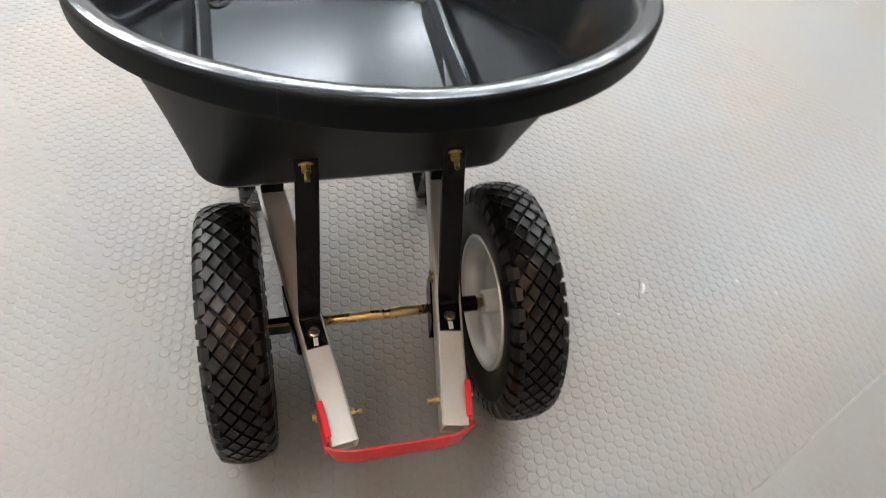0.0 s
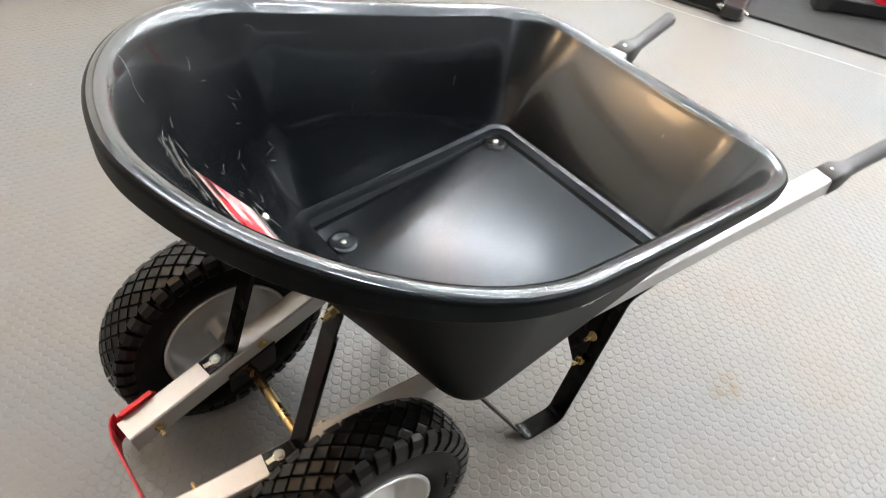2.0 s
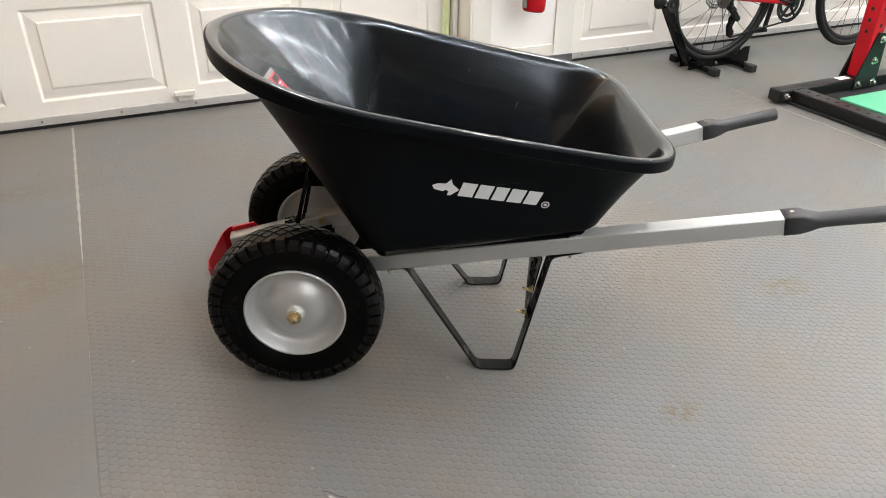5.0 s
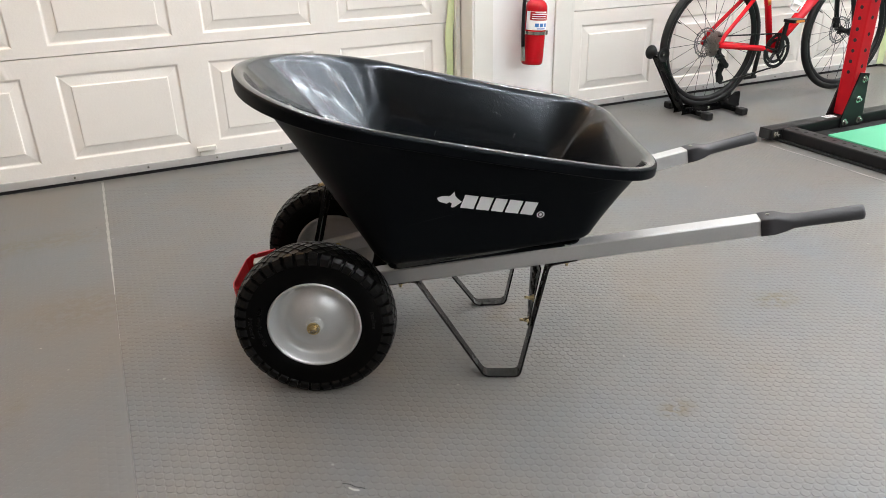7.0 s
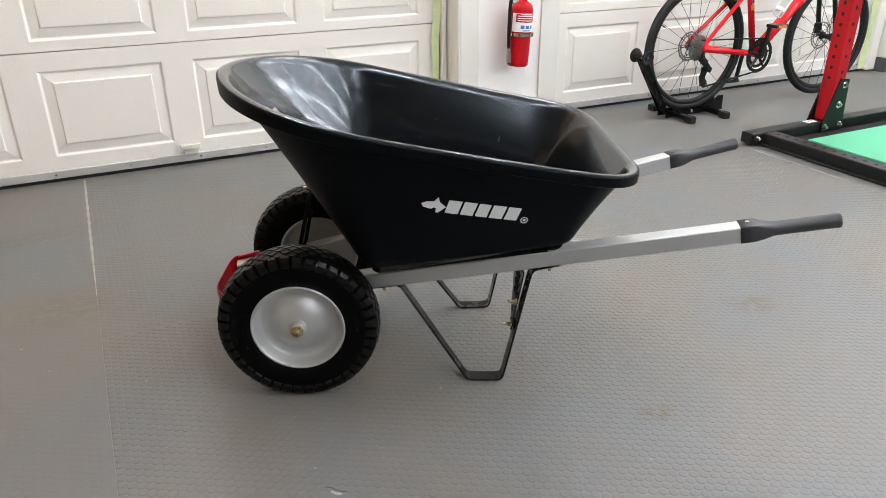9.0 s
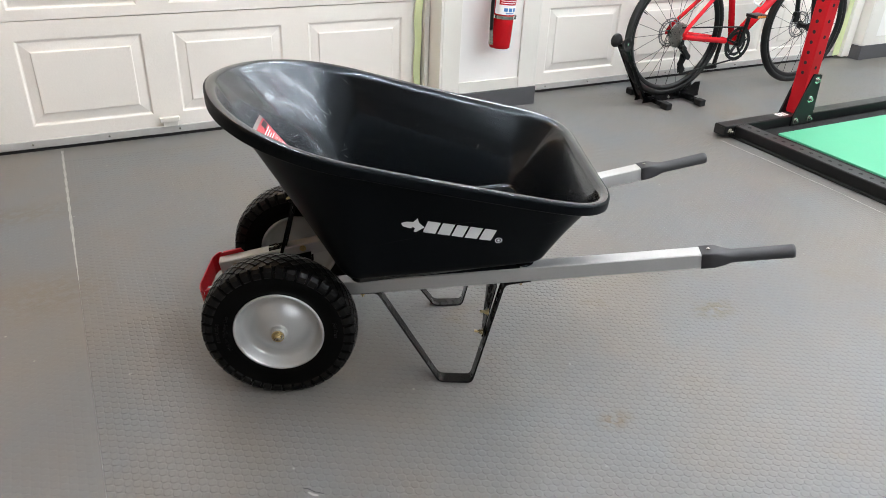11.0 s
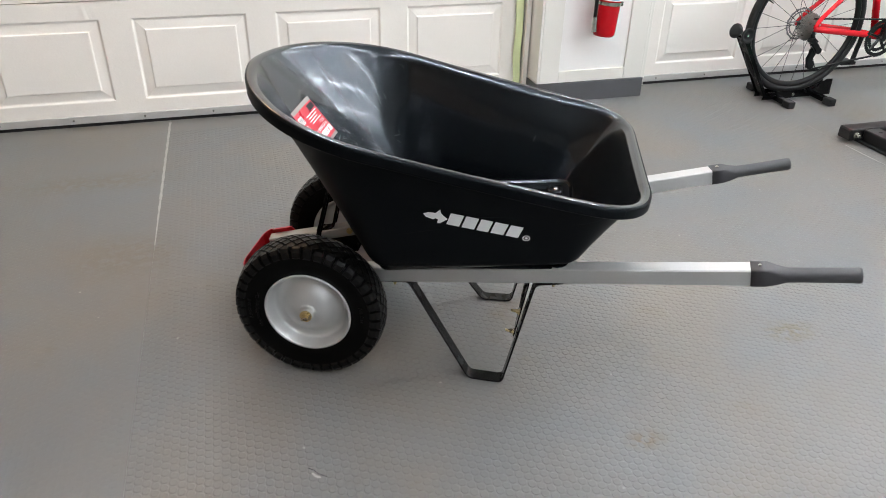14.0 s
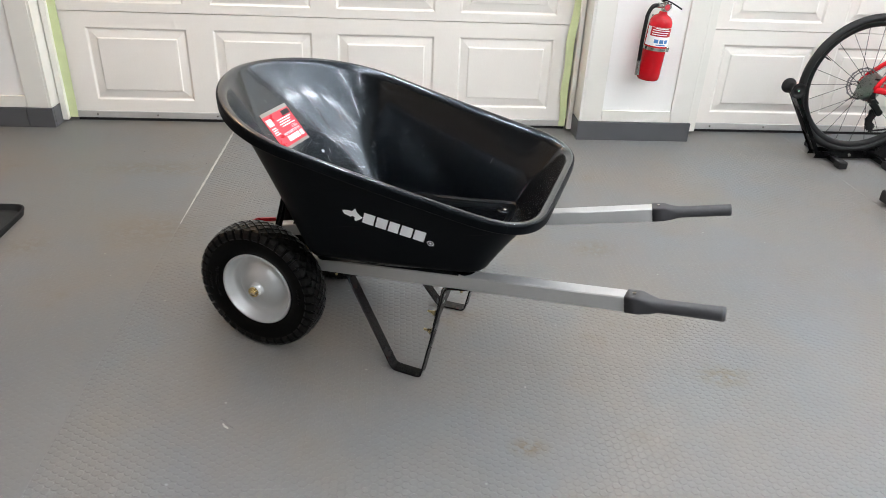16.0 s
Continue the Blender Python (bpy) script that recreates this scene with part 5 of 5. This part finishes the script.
ob.matrix_world = WM
bm = bmesh.new()
box(bm, 2.69, 4.0, 0.025, 0.672, 0.0119, 0.022, 0.002)
ob = tagged(part("platform_mat", bm, "green"), "flat green mat inside the rack", "mat")
ob.matrix_world = WM

# foot of a bench beside the rack
bench = thing("bench_foot", "black steel bench foot lying on the rubber mat", "bench foot", WM @ pose(2.90, -0.80, 0.0118, 0, 0, 21))
bm = bmesh.new()
box(bm, -0.030, 0.030, -0.26, 0.26, 0.006, 0.060, 0.005)
part("tube", bm, "steel", bench, "black square steel tube")
for y in (-0.235, 0.235):
    bm = bmesh.new()
    box(bm, -0.032, 0.032, y - 0.028, y + 0.028, 0.0, 0.062, 0.004)
    part("end_cap", bm, "matblack", bench, "black plastic end cap")
bm = bmesh.new()
box(bm, -0.024, 0.024, -0.03, 0.03, 0.0605, 0.30, 0.004)
part("post", bm, "rackred", bench, "short red post")

# ---- bicycle ----
BIKE = WM @ pose(2.548, 1.362, 0.032, 0, 0, -0.7)
bike = thing("bicycle", "red road bicycle with black wheels parked in a stand", "bicycle", BIKE)


def bike_wheel(x, z):
    bm = bmesh.new()
    prof = [(0.3195 + 0.0185 * math.cos(2 * math.pi * i / 16), 0.0185 * math.sin(2 * math.pi * i / 16)) for i in range(16)]
    T = Matrix.Translation((x, 0, z)) @ pose(0, 0, 0, 90, 0, 0)
    lathe(bm, prof, 72, close=True)
    tyre = part("tyre", bm, "biketyre", bike, "black bicycle tyre", smooth=True)
    tyre.matrix_basis = T
    bm = bmesh.new()
    lathe(bm, [(0.307, -0.011), (0.307, 0.011), (0.300, 0.0125), (0.285, 0.008), (0.279, 0.0), (0.285, -0.008), (0.300, -0.0125)], 72, close=True)
    rim = part("rim", bm, "carbon", tyre, "black deep rim", smooth=True)
    bm = bmesh.new()
    rod(bm, (0, 0, -0.035), (0, 0, 0.035), 0.014, 16)
    rod(bm, (0, 0, -0.034), (0, 0, -0.030), 0.024, 20)
    rod(bm, (0, 0, 0.030), (0, 0, 0.034), 0.024, 20)
    part("hub", bm, "carbon", tyre)
    for i in range(24):
        sd = -1 if i % 2 else 1
        a = 2 * math.pi * i / 24
        b = a + (0.9 if (i // 2) % 2 else -0.9)
        bm = bmesh.new()
        rod(bm, (0.022 * math.cos(b), 0.022 * math.sin(b), sd * 0.031), (0.282 * math.cos(a), 0.282 * math.sin(a), 0), 0.0013, 5)
        part("spoke", bm, "carbon", tyre)
    bm = bmesh.new()
    # brake disc: ring with arms, far side
    toothed(bm, 0.071, 0.081, 14, 0.0045, 0.040, 0.042, pose(0, 0, 0, 180, 0, 0))
    lathe(bm, [(0.057, -0.042), (0.063, -0.042), (0.063, -0.040), (0.057, -0.040)], 48, close=True)
    for i in range(28):
        a = 2 * math.pi * i / 28
        rod(bm, (0.061 * math.cos(a), 0.061 * math.sin(a), -0.041), (0.073 * math.cos(a + 0.08), 0.073 * math.sin(a + 0.08), -0.041), 0.0016, 4)
    for i in range(5):
        a = 2 * math.pi * i / 5
        rod(bm, (0.02 * math.cos(a), 0.02 * math.sin(a), -0.041), (0.064 * math.cos(a + 0.5), 0.064 * math.sin(a + 0.5), -0.041), 0.003, 6)
    part("brake_disc", bm, "discsteel", tyre, "drilled steel brake disc")
    bm = bmesh.new()
    va = Vector((-0.88, 0.47, 0)).normalized()
    rod(bm, va * 0.283, va * 0.258, 0.0035, 8)
    rod(bm, va * 0.259, va * 0.246, 0.0022, 8)
    part("valve", bm, "carbon", tyre, "black tyre valve")
    return tyre


RZ, FZ = 0.338, 0.324
FX = 1.015
rear = bike_wheel(0, RZ)
bike_wheel(FX, FZ)
BBX, BBZ = 0.434, 0.268


def tube(name, pts, r, material="bikered", label="", n=14):
    bm = bmesh.new()
    sweep(bm, pts, ring(r, n))
    return part(name, bm, material, bike, label, smooth=True)


tube("seat_tube", [(BBX, 0, BBZ), (0.30, 0, 0.76)], 0.0175, label="red seat tube")
tube("down_tube", [(BBX, 0, BBZ), (0.60, 0, 0.42), (0.90, 0, 0.70)], 0.0285, label="red down tube")
tube("top_tube", [(0.315, 0, 0.72), (0.865, 0, 0.80)], 0.018, label="red top tube")
tube("head_tube", [(0.91, 0, 0.68), (0.862, 0, 0.85)], 0.022, label="red head tube")
for y in (-1, 1):
    tube("chain_stay", rounded([(0.0, y * 0.066, RZ), (0.07, y * 0.062, RZ - 0.012), (0.34, y * 0.036, BBZ + 0.02), (BBX, y * 0.02, BBZ)], 0.05), 0.0150, label="red chain stay")
    tube("seat_stay", rounded([(0.0, y * 0.066, RZ), (0.025, y * 0.06, RZ + 0.04), (0.28, y * 0.03, 0.60), (0.335, y * 0.012, 0.66)], 0.04), 0.0105, label="red seat stay")
    tube("fork_blade", rounded([(FX, y * 0.058, FZ), (0.985, y * 0.058, 0.43), (0.925, y * 0.045, 0.64), (0.912, y * 0.02, 0.68)], 0.06), 0.0135, "carbon", "black fork blade")
for z, mt in ((0.512, "orange"), (0.549, "teal"), (0.586, "teal"), (0.623, "blue")):
    f = (z - BBZ) / (0.76 - BBZ)
    f2 = (z + 0.035 - BBZ) / (0.76 - BBZ)
    tube("paint_band", [(BBX - 0.132 * f, 0, z), (BBX - 0.132 * f2, 0, z + 0.035)], 0.0181, mt, "coloured paint band")
tube("seat_post", [(0.30, 0, 0.76), (0.255, 0, 0.93)], 0.0135, "carbon", "black seat post")
bm = bmesh.new()
loft(bm, [[(x + 0.0, y * w, z - 0.02 * (1 - abs(y))) for y, z in ((-1, 0.935), (-0.5, 0.955), (0, 0.958), (0.5, 0.955), (1, 0.935), (0, 0.925))] for x, w in ((0.10, 0.062), (0.17, 0.070), (0.24, 0.040), (0.36, 0.020), (0.385, 0.008))])
part("saddle", bm, "carbon", bike, "black saddle", smooth=True)
tube("stem", [(0.862, 0, 0.85), (0.85, 0, 0.89), (0.93, 0, 0.93)], 0.016, "carbon")
tube("handlebar", rounded([(0.99, -0.21, 0.80), (1.03, -0.21, 0.90), (0.96, -0.205, 0.94), (0.93, -0.18, 0.935), (0.93, 0.18, 0.935), (0.96, 0.205, 0.94), (1.03, 0.21, 0.90), (0.99, 0.21, 0.80)], 0.03), 0.0135, "carbon", "black drop handlebar")
# drivetrain on the side that faces the room
bm = bmesh.new()
T = Matrix.Translation((0, -0.02, RZ)) @ pose(0, 0, 0, 90, 0, 0)
for i in range(9):
    toothed(bm, 0.060 - 0.0052 * i, 0.069 - 0.0052 * i, 34 - 2 * i, 0.0042, 0.004 + 0.0046 * i, 0.0056 + 0.0046 * i, T)
    for k in range(6):
        a = 2 * math.pi * (k + 0.13 * i) / 6
        rod(bm, T @ Vector((0.008 * math.cos(a), 0.008 * math.sin(a), 0.0048 + 0.0046 * i)), T @ Vector(((0.061 - 0.0052 * i) * math.cos(a), (0.061 - 0.0052 * i) * math.sin(a), 0.0048 + 0.0046 * i)), 0.0022, 5)
rod(bm, T @ Vector((0, 0, 0.0)), T @ Vector((0, 0, 0.044)), 0.012, 16)
part("cassette", bm, "sprocket", bike, "steel sprocket cassette")
for r, y in ((0.092, -0.046), (0.068, -0.040)):
    bm = bmesh.new()
    T = Matrix.Translation((BBX, y, BBZ)) @ pose(0, 0, 0, 90, 0, 0)
    n = 44
    lathe(bm, [(r - 0.016, 0.0), (r, 0.0), (r, 0.0025), (r - 0.016, 0.0025)], n, m=T, close=True)
    for i in range(5):
        a = 2 * math.pi * i / 5 + 0.3
        rod(bm, T @ Vector((0.012 * math.cos(a), 0.012 * math.sin(a), 0.002)), T @ Vector(((r - 0.01) * math.cos(a), (r - 0.01) * math.sin(a), 0.002)), 0.006, 6)
    for i in range(n):
        a = 2 * math.pi * i / n
        rod(bm, T @ Vector(((r - 0.001) * math.cos(a), (r - 0.001) * math.sin(a), 0.0012)), T @ Vector(((r + 0.004) * math.cos(a), (r + 0.004) * math.sin(a), 0.0012)), 0.002, 4, 0.001)
    part("chainring", bm, "carbon", bike, "black toothed chainring")
bm = bmesh.new()
rod(bm, (BBX, -0.07, BBZ), (BBX, 0.07, BBZ), 0.014, 16)
part("crank_axle", bm, "carbon", bike)
for y, d in ((-0.068, 1), (0.068, -1)):
    e = Vector((BBX + 0.02 * d, y * 1.05, BBZ + 0.168 * d))
    bm = bmesh.new()
    sweep(bm, [(BBX, y, BBZ), e], flat(0.014, 0.026), side=(0, 1, 0))
    crank = part("crank", bm, "carbon", bike, "black crank arm")
    bm = bmesh.new()
    sg = -1 if y < 0 else 1
    box(bm, e.x - 0.046, e.x + 0.046, min(e.y + sg * 0.012, e.y + sg * 0.085), max(e.y + sg * 0.012, e.y + sg * 0.085), e.z - 0.009, e.z + 0.009, 0.004)
    part("pedal", bm, "carbon", crank, "black flat pedal")
    bm = bmesh.new()
    box(bm, e.x - 0.030, e.x + 0.030, e.y + sg * 0.085 - 0.001, e.y + sg * 0.085 + 0.001, e.z - 0.006, e.z + 0.006)
    part("reflector", bm, "orange", crank, "orange pedal reflector")
# rear gear arm and chain
bm = bmesh.new()
sweep(bm, rounded([(0.004, -0.056, RZ - 0.012), (0.010, -0.060, RZ - 0.050), (0.034, -0.066, RZ - 0.070)], 0.014), flat(0.014, 0.022), side=(0, 1, 0))
sweep(bm, rounded([(0.006, -0.066, RZ - 0.062), (0.030, -0.072, RZ - 0.085), (0.050, -0.070, RZ - 0.108)], 0.012), flat(0.020, 0.030), side=(0, 1, 0))
rod(bm, (0.006, -0.048, RZ - 0.058), (0.006, -0.080, RZ - 0.058), 0.013, 14)
rod(bm, (0.050, -0.048, RZ - 0.108), (0.050, -0.080, RZ - 0.108), 0.016, 14)
toothed(bm, 0.006, 0.021, 11, 0.005, -0.002, 0.002, Matrix.Translation((0.032, -0.054, RZ - 0.112)) @ pose(0, 0, 0, 90, 0, 0))
toothed(bm, 0.006, 0.023, 13, 0.005, -0.002, 0.002, Matrix.Translation((0.044, -0.055, RZ - 0.185)) @ pose(0, 0, 0, 90, 0, 0))
for y in (-0.0625, -0.0475):
    sweep(bm, [(0.046, y, RZ - 0.104), (0.026, y, RZ - 0.150), (0.040, y, RZ - 0.198)], flat(0.0025, 0.030), side=(0, 1, 0))
part("rear_derailleur", bm, "carbon", bike, "black rear derailleur")
bm = bmesh.new()
def chain_run(a, b, n):
    a, b = Vector(a), Vector(b)
    for i in range(n):
        p = a.lerp(b, (i + 0.5) / n)
        q = (b - a).to_track_quat("X", "Z").to_matrix().to_4x4()
        w = 0.0035 if i % 2 else 0.0025
        box(bm, -0.0058, 0.0058, -w, w, -0.0038, 0.0038, m=Matrix.Translation(p) @ q)
chain_run((0.0, -0.047, RZ + 0.044), (BBX, -0.046, BBZ + 0.093), 38)
chain_run((0.042, -0.055, RZ - 0.207), (BBX - 0.02, -0.046, BBZ - 0.091), 34)
for k in range(12):
    a, b = math.radians(-95 + 15 * k), math.radians(-80 + 15 * k)
    chain_run((BBX + 0.093 * math.cos(a), -0.046, BBZ + 0.093 * math.sin(a)), (BBX + 0.093 * math.cos(b), -0.046, BBZ + 0.093 * math.sin(b)), 2)
ch = part("chain", bm, "carbon", bike, "dark steel chain")
ch["kind"] = "stuff"
# bottle cage and front brake
bm = bmesh.new()
for o in (-0.034, 0.034):
    sweep(bm, rounded([(0.60, 0, 0.455), (0.575, o, 0.475), (0.66, o, 0.60), (0.70, o * 0.3, 0.60)], 0.02), ring(0.0045, 8))
sweep(bm, rounded([(0.585, -0.034, 0.50), (0.56, 0, 0.52), (0.585, 0.034, 0.50)], 0.02), flat(0.02, 0.004))
part("bottle_cage", bm, "logo", bike, "white plastic bottle cage")
bm = bmesh.new()
box(bm, 0.955, 0.995, 0.03, 0.055, 0.34, 0.40, 0.006)
part("brake_caliper", bm, "carbon", bike)

# ---- bicycle stand ----
st = thing("bicycle_stand", "black steel floor stand holding a bicycle wheel", "bicycle stand", WM @ pose(0.048, 0.058, 0))
for u, v0, v1 in ((2.402, 1.148, 1.48), (2.635, 1.135, 1.40)):
    bm = bmesh.new()
    box(bm, u - 0.017, u + 0.017, v0, v1, 0.010, 0.034, 0.004)
    foot = part("foot_bar", bm, "blackpaint", st, "black foot bar")
    for v in (v0 + 0.02, v1 - 0.02):
        bm = bmesh.new()
        box(bm, u - 0.021, u + 0.021, v - 0.026, v + 0.026, 0.0012, 0.038, 0.006)
        part("rubber_foot", bm, "matblack", foot, "black rubber foot")
for o in (-0.032, 0.032):
    bm = bmesh.new()
    o2 = [(2.32, 0.012), (2.74, 0.012), (2.735, 0.095), (2.70, 0.095), (2.62, 0.050), (2.44, 0.050), (2.33, 0.045)]
    loft(bm, [[(u, 1.305 + o - 0.002 + 0.02 * (u - 2.5), z) for u, z in o2], [(u, 1.305 + o + 0.002 + 0.02 * (u - 2.5), z) for u, z in o2]])
    part("cradle_plate", bm, "blackpaint", st, "black cradle plate")
    bm = bmesh.new()
    sweep(bm, [(2.335, 1.30 + o, 0.03), (2.135, 1.30 + o, 0.345)], flat(0.004, 0.019), side=(0, 1, 0))
    part("arm_plate", bm, "blackpaint", st, "black hook arm")
bm = bmesh.new()
sweep(bm, [(2.340, 1.30, 0.03), (2.140, 1.30, 0.335)], flat(0.056, 0.014), side=(0, 1, 0))
part("arm_web", bm, "blackpaint", st)
for o, turn in ((-0.034, 90), (0.034, -90)):
    bm = bmesh.new()
    lathe(bm, [(0.0, 0.010), (0.010, 0.010), (0.014, 0.004), (0.024, 0.012), (0.033, 0.018), (0.036, 0.017), (0.0365, 0.013), (0.030, 0.002), (0.020, -0.010), (0.017, -0.016), (0.0, -0.016)], 28, m=Matrix.Translation((2.138, 1.30 + o, 0.352)) @ pose(0, 0, 0, turn, 0, 0))
    roller = part("roller", bm, "matblack", st, "black rubber roller", smooth=True)
    bm = bmesh.new()
    e = -1 if o < 0 else 1
    hexhead(bm, (2.138, 1.30 + o + e * 0.010, 0.352), (0, e, 0), 0.0055, 0.005)
    part("bolt", bm, "chrome", roller)
bm = bmesh.new()
rod(bm, (2.48, 1.245, 0.04), (2.48, 1.24, 0.04), 0.008, 6)
part("bolt", bm, "chrome", st)

# ---- boot tray by the west side ----
bm = bmesh.new()
def tray_ring(inset, z):
    pts = []
    x0, x1, y0, y1, r = -1.95 + inset, -1.108 - inset, 0.19 + inset, 0.655 - inset, 0.05 - inset * 0.5
    for cx, cy, a0 in ((x1 - r, y1 - r, 0), (x0 + r, y1 - r, 90), (x0 + r, y0 + r, 180), (x1 - r, y0 + r, 270)):
        for i in range(9):
            a = math.radians(a0 + 90 * i / 8)
            pts.append((cx + r * math.cos(a), cy + r * math.sin(a), z))
    return pts
loft(bm, [tray_ring(0.006, 0.0013), tray_ring(0.0, 0.026), tray_ring(0.002, 0.029), tray_ring(0.006, 0.029), tray_ring(0.018, 0.008), tray_ring(0.03, 0.006)])
ob = tagged(part("boot_tray", bm, "matblack", None), "shallow black rubber boot tray lying on the floor", "boot tray")
ob.matrix_world = WM
for k in range(4):
    bm = bmesh.new()
    box(bm, -1.32 + 0.0, -1.16, 0.30 + 0.07 * k, 0.306 + 0.07 * k, 0.0062, 0.009, 0.001)
    o = part("rib", bm, "matblack", ob)

# ---- floor joints and damage ----
bm = bmesh.new()
rows = []
for i in range(50):
    v = 0.55 + 1.15 * i / 49
    w = 0.0009 + min(0.0045, max(0.0, (v - 0.55)) * 0.0120) * (0.75 + 0.25 * math.sin(i * 1.7)) if v > 0.42 else 0.0004
    rows.append([(-0.5215 - w, v, -0.004), (-0.5215 + w, v, -0.004), (-0.5215 + w, v, 0.0016), (-0.5215 - w, v, 0.0016)])
loft(bm, rows)
ob = tagged(part("floor_joint", bm, "joint"), "pale dusty joint between floor rolls", "floor joint", kind="structure")
ob.matrix_world = WM
bm = bmesh.new()
rows = []
for i in range(60):
    v = -1.4 + 3.0 * i / 59
    w = 0.0006 + (0.0019 if v < 0.75 else 0.0) * (0.55 + 0.45 * math.sin(i * 2.1) * math.sin(i * 0.7))
    k = 0.004 * math.sin(v * 5) + 0.002 * math.sin(v * 17)
    top = 0.0009 if v < 0.75 else -0.003
    rows.append([(2.380 + k - w, v, -0.006), (2.380 + k + w, v, -0.006), (2.380 + k + w, v, top), (2.380 + k - w, v, top)])
loft(bm, rows)
ob = tagged(part("floor_joint", bm, "joint"), "pale dusty joint between floor rolls", "floor joint", kind="structure")
ob.matrix_world = WM
# torn spot: curled vinyl over pale backing
tear = thing("floor_tear", "torn spot in the vinyl showing pale backing", "floor tear", pose(0.104, -0.561, 0.0, 0, 0, -20), kind="structure")
bm = bmesh.new()
vs = [bm.verts.new((x * 0.8, y * 0.6, 0.0012 + 0.0006 * math.sin(90 * x))) for x, y in ((-0.022, 0.004), (-0.010, 0.001), (0.0, -0.004), (0.012, -0.005), (0.022, 0.001), (0.013, 0.007), (0.004, 0.004), (-0.008, 0.008))]
f = bm.faces.new(vs)
if f.normal.z < 0:
    f.normal_flip()
part("backing", bm, "joint", tear, "pale torn backing")
bm = bmesh.new()
sweep(bm, rounded([(-0.026, 0.009, 0.0015), (-0.010, 0.011, 0.0015), (0.004, 0.008, 0.0015), (0.024, 0.010, 0.0015)], 0.004), flat(0.002, 0.0008), side=(0, 0, 1))
part("torn_edge", bm, "base", tear, "dark torn edge")


dot_field(-0.5212, 2.3800, -1.45, 0.2825, 16, floors[1], 0.00075)
dot_field(-0.5212, 2.3800, 0.2825, 1.60, 8, floors[1], 0.00052)
dot_field(-2.2, -0.5219, -1.0, 0.2825, 8, floors[0], 0.00026)
dot_field(-2.2, -0.5219, 0.2825, 1.60, 6, floors[0], 0.00022)
dot_field(2.3810, 4.4, -1.45, 1.60, 6, floors[2], 0.00034)
